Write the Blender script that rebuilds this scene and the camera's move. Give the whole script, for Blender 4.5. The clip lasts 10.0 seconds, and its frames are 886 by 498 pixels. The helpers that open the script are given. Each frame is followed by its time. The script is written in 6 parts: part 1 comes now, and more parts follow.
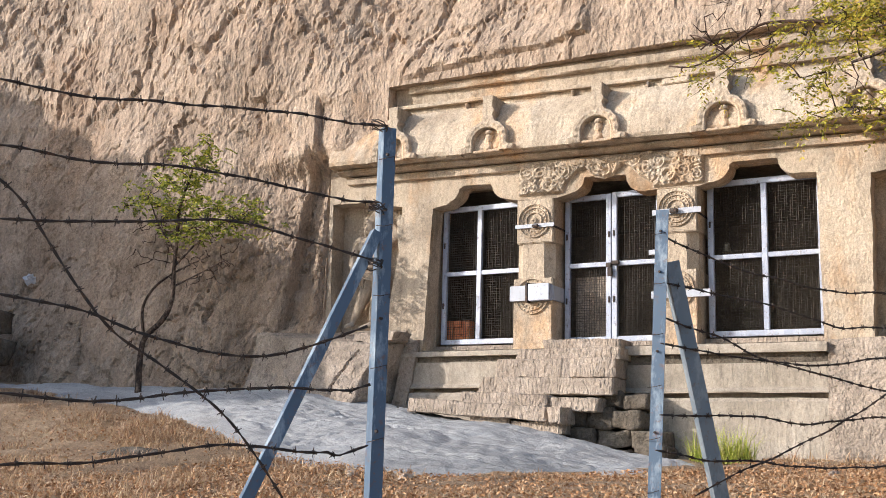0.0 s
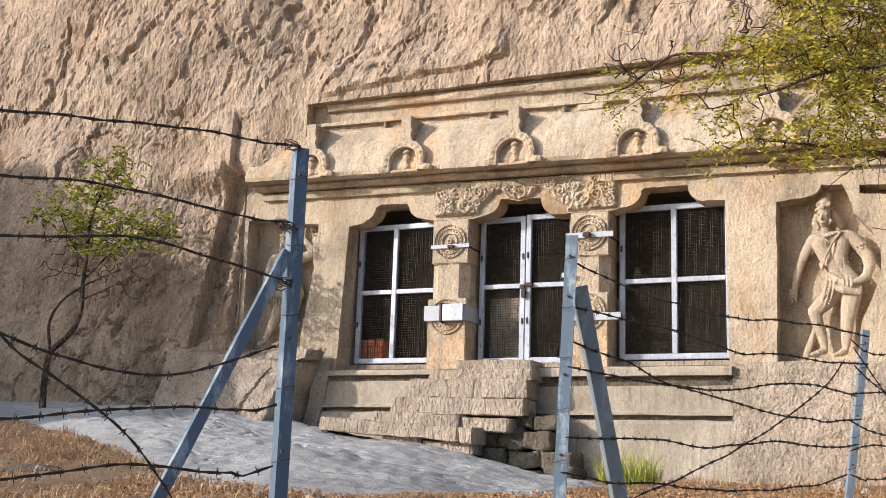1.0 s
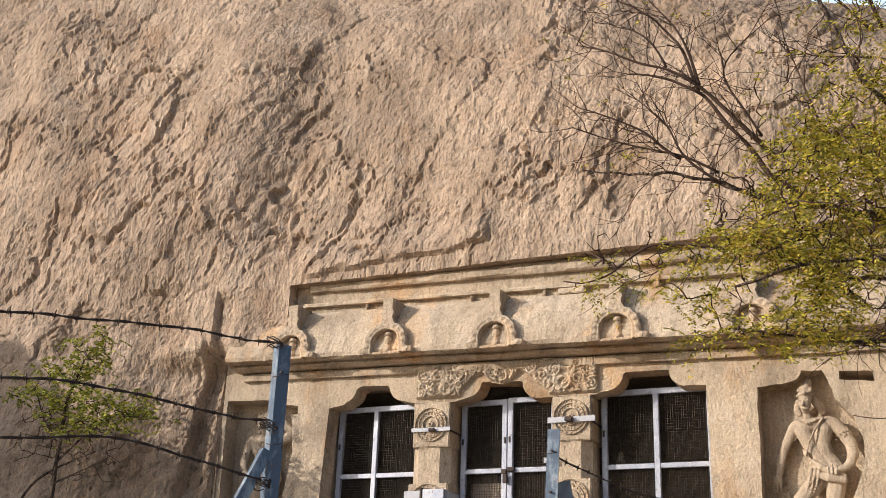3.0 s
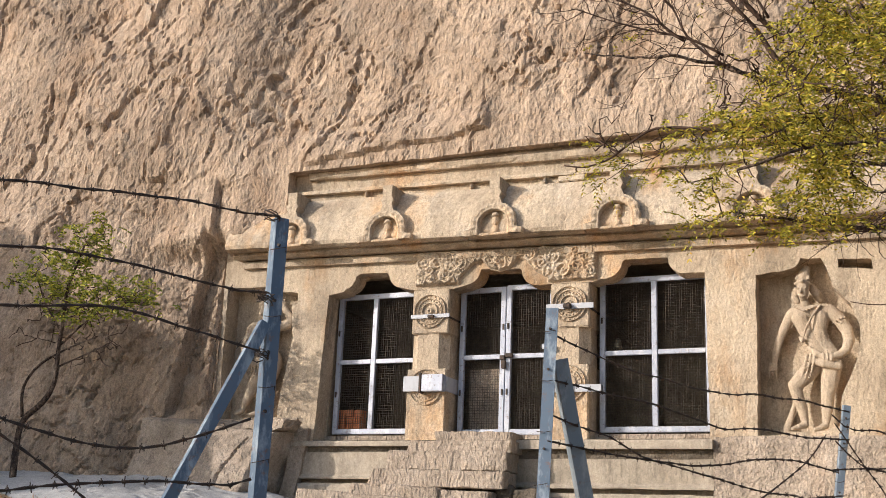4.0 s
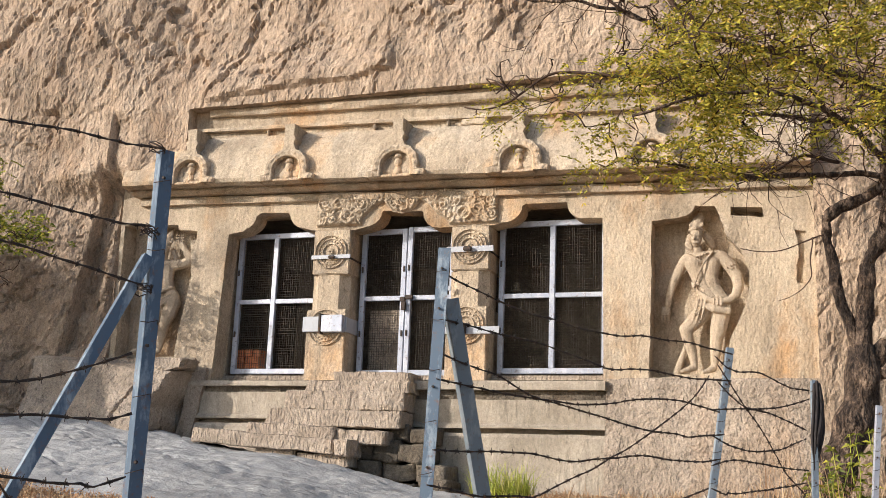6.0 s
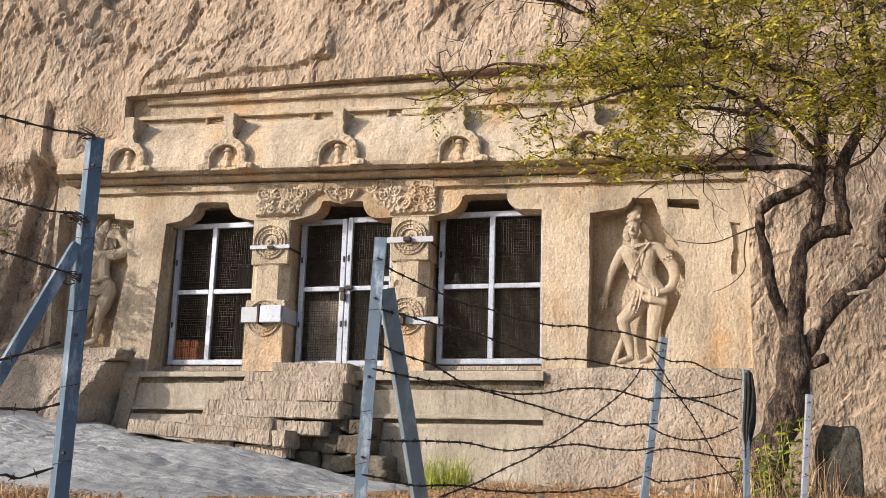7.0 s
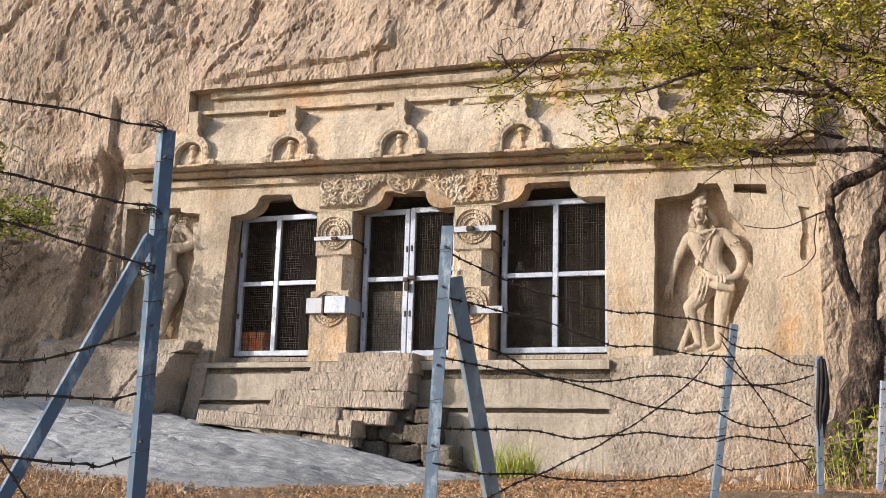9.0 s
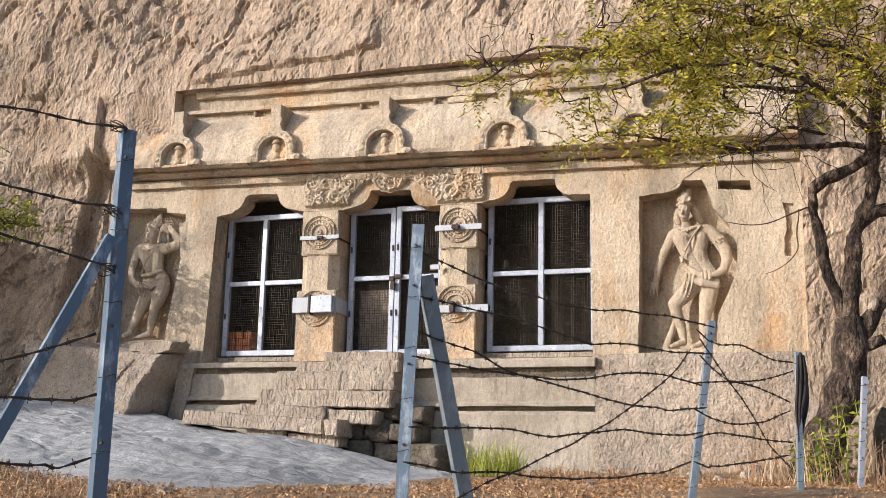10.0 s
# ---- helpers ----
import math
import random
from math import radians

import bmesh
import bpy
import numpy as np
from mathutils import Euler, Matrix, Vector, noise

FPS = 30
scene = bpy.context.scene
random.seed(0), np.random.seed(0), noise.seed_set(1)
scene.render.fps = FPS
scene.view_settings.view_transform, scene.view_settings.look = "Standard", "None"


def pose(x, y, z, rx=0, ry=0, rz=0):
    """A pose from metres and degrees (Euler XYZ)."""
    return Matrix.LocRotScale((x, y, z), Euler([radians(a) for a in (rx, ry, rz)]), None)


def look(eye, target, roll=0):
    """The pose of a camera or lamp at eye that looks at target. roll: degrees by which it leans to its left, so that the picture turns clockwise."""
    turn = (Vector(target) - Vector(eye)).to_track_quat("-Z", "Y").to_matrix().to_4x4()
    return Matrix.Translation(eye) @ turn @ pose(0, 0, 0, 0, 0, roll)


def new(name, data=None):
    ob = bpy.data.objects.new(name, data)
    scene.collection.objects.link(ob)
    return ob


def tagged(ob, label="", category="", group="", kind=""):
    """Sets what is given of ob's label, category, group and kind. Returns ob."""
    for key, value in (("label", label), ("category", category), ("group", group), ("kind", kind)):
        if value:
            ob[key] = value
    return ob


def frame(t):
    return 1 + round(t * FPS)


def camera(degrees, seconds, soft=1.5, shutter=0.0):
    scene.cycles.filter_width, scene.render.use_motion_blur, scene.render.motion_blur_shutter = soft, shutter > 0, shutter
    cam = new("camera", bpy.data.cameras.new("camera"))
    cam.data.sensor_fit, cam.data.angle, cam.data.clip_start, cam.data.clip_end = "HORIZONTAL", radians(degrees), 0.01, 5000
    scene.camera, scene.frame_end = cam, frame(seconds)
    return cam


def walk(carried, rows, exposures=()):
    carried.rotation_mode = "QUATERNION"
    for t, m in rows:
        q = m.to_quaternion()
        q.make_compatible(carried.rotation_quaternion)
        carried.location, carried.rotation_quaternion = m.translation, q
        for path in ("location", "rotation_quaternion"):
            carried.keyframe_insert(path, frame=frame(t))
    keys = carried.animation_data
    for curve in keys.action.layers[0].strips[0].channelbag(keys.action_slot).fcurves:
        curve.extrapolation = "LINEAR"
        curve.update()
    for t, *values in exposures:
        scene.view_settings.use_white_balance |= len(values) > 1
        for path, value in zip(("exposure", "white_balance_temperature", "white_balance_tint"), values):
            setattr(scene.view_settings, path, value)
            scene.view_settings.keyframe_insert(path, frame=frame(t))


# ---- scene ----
cam = camera(43.3, 10.0, 0.8)
PATH = [
    (0, (7.451, -13.225, -1.548), (6.484, -11.513, -1.181), 1.5),
    (0.5, (7.465, -13.217, -1.55), (6.558, -11.474, -1.178), 1.8),
    (1, (7.501, -13.242, -1.535), (6.666, -11.469, -1.132), 1.9),
    (1.2, (7.513, -13.258, -1.513), (6.696, -11.49, -1.059), 2.0),
    (1.5, (7.53, -13.282, -1.479), (6.731, -11.544, -0.896), 2.1),
    (1.7, (7.546, -13.3, -1.46), (6.758, -11.596, -0.77), 2.1),
    (2, (7.569, -13.327, -1.431), (6.794, -11.659, -0.645), 2.2),
    (2.2, (7.559, -13.319, -1.429), (6.791, -11.67, -0.599), 2.2),
    (2.5, (7.543, -13.307, -1.427), (6.778, -11.657, -0.594), 2.2),
    (2.7, (7.533, -13.302, -1.429), (6.766, -11.639, -0.625), 2.2),
    (3, (7.518, -13.295, -1.432), (6.74, -11.591, -0.73), 2.1),
    (3.2, (7.515, -13.287, -1.437), (6.732, -11.569, -0.778), 2.1),
    (4.3, (7.487, -13.197, -1.524), (6.689, -11.429, -1.036), 2.4),
    (4.5, (7.493, -13.195, -1.523), (6.695, -11.423, -1.05), 2.5),
    (5, (7.519, -13.187, -1.53), (6.744, -11.4, -1.077), 2.7),
    (5.5, (7.546, -13.179, -1.532), (6.837, -11.363, -1.09), 2.4),
    (7, (7.617, -13.16, -1.543), (7.065, -11.284, -1.123), 1.7),
    (7.5, (7.618, -13.168, -1.542), (7.103, -11.282, -1.12), 1.4),
    (8, (7.559, -13.173, -1.544), (7.026, -11.292, -1.122), 1.5),
    (8.5, (7.551, -13.174, -1.548), (6.94, -11.316, -1.131), 1.7),
    (9, (7.565, -13.15, -1.553), (6.911, -11.303, -1.153), 1.6),
    (9.5, (7.63, -13.118, -1.557), (6.958, -11.275, -1.169), 1.4),
    (10, (7.718, -13.086, -1.549), (7.066, -11.237, -1.151), 1.2),
]
walk(cam, [(t, look(eye, target, roll)) for t, eye, target, roll in PATH], [(0, 0.12, 5900, 8), (1.0, 0.02, 6050, 8), (1.5, -0.06, 6050, 8), (2.0, -0.20, 6350, 9), (2.8, -0.28, 6350, 9), (4.4, -0.06, 6300, 8), (8, -0.08, 6150, 7), (10, -0.04, 6000, 8)])

# ---- world and sun ----
SUN_AZ, SUN_EL = 50.0, 19.0  # degrees left of the facade's normal, and above the horizon
sun_dir = Vector((-math.sin(radians(SUN_AZ)) * math.cos(radians(SUN_EL)), -math.cos(radians(SUN_AZ)) * math.cos(radians(SUN_EL)), math.sin(radians(SUN_EL))))
world = bpy.data.worlds.new("world")
scene.world = world
world.use_nodes = True
wn = world.node_tree
sky = wn.nodes.new("ShaderNodeTexSky")
sky.sky_type = "NISHITA"
sky.sun_disc = False
sky.sun_elevation = radians(SUN_EL + 8)
sky.sun_rotation = math.atan2(sun_dir.x, sun_dir.y)
sky.air_density, sky.dust_density = 1.0, 2.5
wn.nodes["Background"].inputs["Strength"].default_value = 0.19
wn.links.new(sky.outputs["Color"], wn.nodes["Background"].inputs["Color"])
sun_data = bpy.data.lights.new("sun", "SUN")
sun_data.energy, sun_data.angle, sun_data.color = 4.7, radians(0.6), (1.0, 0.885, 0.775)
sun = new("sun", sun_data)
sun.matrix_world = look(sun_dir * 60, (0, 0, 0))

# ---- noise in arrays ----
_rng = np.random.RandomState(7)
PERM = np.concatenate([_rng.permutation(256)] * 3)
GRAD = _rng.normal(size=(256, 3))
GRAD /= np.linalg.norm(GRAD, axis=1)[:, None]


def perlin(x, y, z):
    x, y, z = np.broadcast_arrays(np.asarray(x, float), np.asarray(y, float), np.asarray(z, float))
    xi, yi, zi = (np.floor(a).astype(int) for a in (x, y, z))
    xf, yf, zf = x - xi, y - yi, z - zi
    u, v, w = (a * a * a * (a * (a * 6 - 15) + 10) for a in (xf, yf, zf))
    total = 0
    for dx in (0, 1):
        for dy in (0, 1):
            for dz in (0, 1):
                h = PERM[PERM[PERM[(xi + dx) & 255] + ((yi + dy) & 255)] + ((zi + dz) & 255)]
                g = GRAD[h]
                dot = g[..., 0] * (xf - dx) + g[..., 1] * (yf - dy) + g[..., 2] * (zf - dz)
                total = total + dot * (u if dx else 1 - u) * (v if dy else 1 - v) * (w if dz else 1 - w)
    return total * 1.6


def fbm(x, y, z, octaves=4, gain=0.5):
    total, amp, f = 0, 1.0, 1.0
    for n in range(octaves):
        total = total + amp * perlin(x * f + 17 * n, y * f - 9 * n, z * f + 5 * n)
        amp, f = amp * gain, f * 2.03
    return total


def sstep(a, b, v):
    s = np.clip((v - a) / (b - a), 0, 1)
    return s * s * (3 - 2 * s)


def plates(u, v, seed):
    """Broken plates: cells of scattered centres, each with its own height and tilt. Returns height and distance to the cell's edge."""
    ui, vi = np.floor(u).astype(int), np.floor(v).astype(int)
    best, second, hgt = np.full(u.shape, 9.0), np.full(u.shape, 9.0), np.zeros(u.shape)
    for du in (-1, 0, 1):
        for dv in (-1, 0, 1):
            k = PERM[(PERM[(ui + du + seed) & 255] + vi + dv) & 255]
            k2, k3, k4 = PERM[k + 31], PERM[k + 77], PERM[k + 101]
            pu, pv = ui + du + 0.1 + 0.8 * k / 255, vi + dv + 0.1 + 0.8 * k2 / 255
            d = (u - pu) ** 2 + (v - pv) ** 2
            h = (k3 / 255 - 0.5) + (u - pu) * (k4 / 255 - 0.5) * 1.2 + (v - pv) * (k2 / 255 - 0.5) * 1.2
            near = d < best
            second = np.where(near, best, np.minimum(second, d))
            hgt = np.where(near, h, hgt)
            best = np.where(near, d, best)
    return hgt, np.sqrt(second) - np.sqrt(best)


# ---- materials ----
def material(name, rough=0.9, metal=0.0):
    m = bpy.data.materials.new(name)
    m.use_nodes = True
    b = m.node_tree.nodes["Principled BSDF"]
    b.inputs["Roughness"].default_value = rough
    b.inputs["Metallic"].default_value = metal
    return m, m.node_tree, b


def tex_noise(nt, scale, detail=6.0, rough=0.55, stretch=(1, 1, 1), turn=(0, 0, 0)):
    co = nt.nodes.new("ShaderNodeTexCoord")
    mp = nt.nodes.new("ShaderNodeMapping")
    mp.inputs["Scale"].default_value = stretch
    mp.inputs["Rotation"].default_value = [radians(a) for a in turn]
    n = nt.nodes.new("ShaderNodeTexNoise")
    n.inputs["Scale"].default_value, n.inputs["Detail"].default_value, n.inputs["Roughness"].default_value = scale, detail, rough
    nt.links.new(co.outputs["Object"], mp.inputs["Vector"])
    nt.links.new(mp.outputs["Vector"], n.inputs["Vector"])
    return n.outputs["Fac"]


def ramp(nt, fac, stops):
    r = nt.nodes.new("ShaderNodeValToRGB")
    e = r.color_ramp.elements
    while len(e) < len(stops):
        e.new(0.5)
    for el, (p, c) in zip(e, stops):
        el.position, el.color = p, (*c, 1) if len(c) == 3 else c
    nt.links.new(fac, r.inputs["Fac"])
    return r.outputs["Color"]


def mix(nt, a, b, fac, mode="MIX"):
    n = nt.nodes.new("ShaderNodeMix")
    n.data_type, n.blend_type = "RGBA", mode
    for sock, v in ((n.inputs[6], a), (n.inputs[7], b), (n.inputs[0], fac)):
        if isinstance(v, (int, float)):
            sock.default_value = v
        elif isinstance(v, tuple):
            sock.default_value = (*v, 1)
        else:
            nt.links.new(v, sock)
    return n.outputs[2]


def grey(v):
    return (v, v, v)


def bumped(nt, b, heights):
    """heights: (socket, strength, distance), coarse first."""
    last = None
    for h, s, d in heights:
        n = nt.nodes.new("ShaderNodeBump")
        n.inputs["Strength"].default_value, n.inputs["Distance"].default_value = s, d
        nt.links.new(h, n.inputs["Height"])
        if last:
            nt.links.new(last, n.inputs["Normal"])
        last = n.outputs["Normal"]
    nt.links.new(last, b.inputs["Normal"])


def stone(name, stops, stain=(0.42, 0.24, 0.11), stain_at=(0.56, 0.72), stain_amount=0.6, pale=0.25, bumps=((7, 0.35, 0.05), (38, 0.5, 0.015)), stretch=(1, 1, 0.35), grain=0.3, turn=(0, 0, 0), dirt=0.5, lichen=0.0, streak=0.0, tone=(0.88, 0.86, 0.815)):
    m, nt, b = material(name, 0.92)
    base = ramp(nt, tex_noise(nt, 0.9, 10, 0.68), stops)
    st = ramp(nt, tex_noise(nt, 0.8, 7, 0.65, (1, 1, 0.45)), [(stain_at[0], grey(0)), (stain_at[1], grey(stain_amount))])
    c = mix(nt, base, stain, st)
    pl = ramp(nt, tex_noise(nt, 2.3, 8, 0.7), [(0.52, grey(0)), (0.70, grey(pale))])
    c = mix(nt, c, (0.64, 0.57, 0.50), pl)
    if lichen:
        lc = ramp(nt, tex_noise(nt, 1.7, 9, 0.75, (1, 1, 0.7), (0, 0, 40)), [(0.53, grey(0)), (0.64, grey(lichen))])
        c = mix(nt, c, (0.20, 0.18, 0.155), lc)
    br = ramp(nt, tex_noise(nt, 0.22, 4, 0.6), [(0.36, grey(0.78)), (0.5, grey(1.0)), (0.66, grey(1.06))])
    c = mix(nt, c, br, 1.0, "MULTIPLY")
    gr = ramp(nt, tex_noise(nt, 75, 3, 0.8), [(0.34, grey(1 - grain)), (0.5, grey(1.0)), (0.68, grey(1 + grain * 0.7))])
    c = mix(nt, c, gr, 1.0, "MULTIPLY")
    mo = ramp(nt, tex_noise(nt, 27, 4, 0.75, (1, 1, 0.8), turn), [(0.36, grey(1 - grain * 0.5)), (0.5, grey(1.03)), (0.64, grey(1.03 + grain * 0.5))])
    c = mix(nt, c, mo, 1.0, "MULTIPLY")
    pit = ramp(nt, tex_noise(nt, 8, 9, 0.75, stretch, turn), [(0.34, grey(1 - dirt)), (0.46, grey(1.0))])
    c = mix(nt, c, pit, 1.0, "MULTIPLY")
    if streak:
        sk = ramp(nt, tex_noise(nt, 2.4, 8, 0.7, (1, 1, 0.10)), [(0.36, grey(1 - streak)), (0.52, grey(1.0)), (0.72, grey(1 + 0.3 * streak))])
        c = mix(nt, c, sk, 1.0, "MULTIPLY")
    c = mix(nt, c, tone, 1.0, "MULTIPLY")
    nt.links.new(c, b.inputs["Base Color"])
    b.inputs["Specular IOR Level"].default_value = 0.2
    bumped(nt, b, [(tex_noise(nt, s, 3.0, 0.55, stretch, turn), k, d) for s, k, d in bumps])
    return m


M_ROCK = stone("granite_cliff", [(0.25, (0.33, 0.255, 0.20)), (0.45, (0.50, 0.39, 0.305)), (0.6, (0.58, 0.46, 0.365)), (0.78, (0.68, 0.565, 0.47))], stain=(0.38, 0.22, 0.12), stain_at=(0.54, 0.75), stain_amount=0.5,
               pale=0.4, bumps=((4, 1.0, 0.08), (13, 0.8, 0.05), (30, 0.9, 0.030)), stretch=(1, 1, 0.55), turn=(0, 24, 0), dirt=0.5, lichen=0.3, streak=0.25, tone=(0.82, 0.79, 0.74))
M_CARVED = stone("dressed_granite", [(0.25, (0.39, 0.312, 0.24)), (0.42, (0.53, 0.435, 0.34)), (0.58, (0.62, 0.52, 0.41)), (0.78, (0.71, 0.615, 0.51))], stain=(0.62, 0.34, 0.14), stain_at=(0.50, 0.66), stain_amount=0.75,
                 pale=0.55, bumps=((5, 0.6, 0.04), (15, 0.6, 0.026), (33, 0.8, 0.020)), stretch=(1, 1, 0.75), grain=0.28, dirt=0.36, lichen=0.36, streak=0.30)
M_PLINTH = stone("pale_dressed_granite", [(0.28, (0.33, 0.285, 0.235)), (0.5, (0.45, 0.395, 0.335)), (0.72, (0.55, 0.495, 0.435))], stain=(0.36, 0.30, 0.25), stain_amount=0.4, pale=0.4, bumps=((6, 0.5, 0.03), (18, 0.5, 0.02), (38, 0.7, 0.012)), grain=0.22, dirt=0.3, lichen=0.3, streak=0.2)
M_FIGURE = stone("worn_carved_granite", [(0.25, (0.38, 0.305, 0.235)), (0.45, (0.50, 0.41, 0.325)), (0.75, (0.60, 0.51, 0.41))], stain=(0.50, 0.32, 0.18), stain_amount=0.3, pale=0.3, bumps=((18, 0.6, 0.02), (38, 0.6, 0.012)), grain=0.18, dirt=0.15, lichen=0.2)
# grey granite, its bluish tone partly standing for skylit shade
M_SLAB = stone("shade_grey_granite", [(0.25, (0.36, 0.36, 0.355)), (0.5, (0.485, 0.48, 0.47)), (0.75, (0.60, 0.59, 0.57))], stain=(0.36, 0.28, 0.2), stain_amount=0.25, pale=0.1,
               bumps=((4, 0.6, 0.025), (16, 0.5, 0.014), (34, 0.7, 0.012)), stretch=(1, 1, 1), grain=0.24, dirt=0.25, lichen=0.15, tone=(0.80, 0.81, 0.83))
M_STEP = stone("rough_step_granite", [(0.28, (0.36, 0.295, 0.24)), (0.5, (0.52, 0.44, 0.365)), (0.72, (0.66, 0.57, 0.485))], stain_amount=0.2, pale=0.4, bumps=((9, 0.6, 0.04), (20, 0.9, 0.05), (38, 0.9, 0.03)), stretch=(1, 1, 0.45), grain=0.26, dirt=0.3, tone=(0.80, 0.775, 0.75))
M_APRON = stone("weathered_granite", [(0.28, (0.28, 0.24, 0.20)), (0.5, (0.43, 0.37, 0.31)), (0.72, (0.57, 0.495, 0.42))], stain_amount=0.3, pale=0.35, bumps=((9, 0.8, 0.05), (20, 0.8, 0.04), (38, 0.9, 0.024)), stretch=(1, 1, 0.8), grain=0.28, dirt=0.4, lichen=0.3, tone=(0.86, 0.82, 0.785))
# own colour of the dark rocks; stands for shade on cave and rubble
M_DARK_SHADED_STONE = stone("dark_or_shaded_stone", [(0.25, (0.10, 0.085, 0.07)), (0.5, (0.17, 0.145, 0.12)), (0.75, (0.25, 0.215, 0.17))], stain_amount=0.2, pale=0.25, bumps=((9, 0.9, 0.06), (40, 0.9, 0.02)), stretch=(1, 1, 1))
M_BLACKSTONE = stone("dark_lichened_stone", [(0.25, (0.05, 0.047, 0.042)), (0.5, (0.105, 0.098, 0.086)), (0.75, (0.19, 0.175, 0.15))], stain_amount=0.0, pale=0.3, bumps=((8, 1.0, 0.06), (40, 0.9, 0.02)), stretch=(1, 1, 1))
M_BOULDER = stone("brown_boulder", [(0.25, (0.14, 0.108, 0.085)), (0.5, (0.27, 0.21, 0.16)), (0.75, (0.42, 0.34, 0.27))], stain=(0.25, 0.11, 0.05), stain_amount=0.75, pale=0.15, bumps=((0.8, 1.0, 0.6), (7, 1.0, 0.12)), stretch=(1, 1, 0.35), dirt=0.6, lichen=0.4)


def paint(name, colour, worn, amount=0.5, rough=0.5, metal=0.0, rust=(0.20, 0.09, 0.04), rust_amount=0.6):
    m, nt, b = material(name, rough, metal)
    f1 = ramp(nt, tex_noise(nt, 9, 8, 0.7, (1, 1, 0.4)), [(0.5, grey(0)), (0.62, grey(amount))])
    c = mix(nt, colour, worn, f1)
    f2 = ramp(nt, tex_noise(nt, 23, 8, 0.75), [(0.55, grey(0)), (0.65, grey(rust_amount))])
    c = mix(nt, c, rust, f2)
    nt.links.new(c, b.inputs["Base Color"])
    bumped(nt, b, [(tex_noise(nt, 45, 5, 0.6), 0.25, 0.004)])
    return m


M_POST = paint("blue_grey_paint", (0.085, 0.130, 0.195), (0.34, 0.41, 0.48), 0.75, 0.55)
M_PALE = paint("pale_blue_paint", (0.17, 0.22, 0.28), (0.36, 0.41, 0.46), 0.8, 0.5, 0.0, (0.16, 0.10, 0.06), 0.7)
M_BRACE = paint("galvanised_steel", (0.17, 0.21, 0.25), (0.30, 0.34, 0.37), 0.8, 0.5, 0.15, (0.17, 0.12, 0.09))
M_FRAME = paint("silver_paint", (0.40, 0.43, 0.52), (0.56, 0.58, 0.64), 0.8, 0.42, 0.2, (0.16, 0.11, 0.10), 0.75)
M_WIRE = paint("rusty_wire", (0.055, 0.042, 0.036), (0.09, 0.06, 0.045), 0.7, 0.75, 0.3)
M_NET = paint("dusty_wire_net", (0.06, 0.05, 0.04), (0.11, 0.09, 0.065), 0.6, 0.8)
M_WHITE = paint("white_paint", (0.46, 0.475, 0.52), (0.36, 0.37, 0.41), 0.5, 0.5, 0.0, (0.3, 0.25, 0.2), 0.4)
M_BRICK = paint("red_brick", (0.66, 0.22, 0.09), (0.74, 0.33, 0.16), 0.8, 0.9, 0.0, (0.3, 0.09, 0.05), 0.6)
M_CLOTH = paint("black_cloth", (0.03, 0.026, 0.028), (0.07, 0.055, 0.05), 0.6, 0.95, 0.0, (0.1, 0.07, 0.06), 0.3)
M_BRASS = paint("old_brass", (0.30, 0.25, 0.17), (0.4, 0.36, 0.28), 0.6, 0.45, 0.6)


def ground_material():
    m, nt, b = material("dry_grass_soil", 0.95)
    c = ramp(nt, tex_noise(nt, 0.7, 10, 0.72), [(0.32, (0.25, 0.165, 0.105)), (0.5, (0.41, 0.285, 0.18)), (0.68, (0.55, 0.41, 0.275))])
    f = ramp(nt, tex_noise(nt, 38, 8, 0.9, (1, 1, 1)), [(0.36, grey(0.4)), (0.5, grey(1.0)), (0.64, grey(1.5))])
    c = mix(nt, c, f, 1.0, "MULTIPLY")
    nt.links.new(c, b.inputs["Base Color"])
    bumped(nt, b, [(tex_noise(nt, 9, 9, 0.75), 1.0, 0.06), (tex_noise(nt, 60, 6, 0.85), 1.0, 0.03)])
    return m


M_GROUND = ground_material()


def leafy(name, stops, rough=0.6, through_light=0.3):
    m, nt, b = material(name, rough)
    g = nt.nodes.new("ShaderNodeNewGeometry")
    c = ramp(nt, g.outputs["Random Per Island"], stops)
    nt.links.new(c, b.inputs["Base Color"])
    tr = nt.nodes.new("ShaderNodeBsdfTranslucent")
    nt.links.new(c, tr.inputs["Color"])
    mx = nt.nodes.new("ShaderNodeMixShader")
    mx.inputs[0].default_value = through_light
    nt.links.new(b.outputs[0], mx.inputs[1])
    nt.links.new(tr.outputs[0], mx.inputs[2])
    nt.links.new(mx.outputs[0], nt.nodes["Material Output"].inputs["Surface"])
    return m


M_LEAF = leafy("yellow_green_leaf", [(0.0, (0.11, 0.11, 0.014)), (0.4, (0.29, 0.27, 0.027)), (0.82, (0.56, 0.48, 0.05)), (1.0, (0.54, 0.33, 0.06))], 0.75, 0.25)
M_LEAF2 = leafy("fresh_green_leaf", [(0.0, (0.08, 0.105, 0.016)), (0.5, (0.22, 0.25, 0.03)), (1.0, (0.50, 0.46, 0.06))])
M_TUFT = leafy("green_grass", [(0.0, (0.24, 0.30, 0.04)), (0.6, (0.48, 0.52, 0.09)), (1.0, (0.60, 0.54, 0.18))])
M_STRAW = leafy("dry_straw", [(0.0, (0.30, 0.17, 0.10)), (0.5, (0.50, 0.33, 0.19)), (1.0, (0.68, 0.52, 0.34))], 0.8, 0.15)
M_LITTER = leafy("fallen_leaf", [(0.0, (0.20, 0.10, 0.05)), (0.4, (0.42, 0.22, 0.10)), (0.8, (0.56, 0.34, 0.18)), (1.0, (0.62, 0.45, 0.29))], 0.9, 0.1)


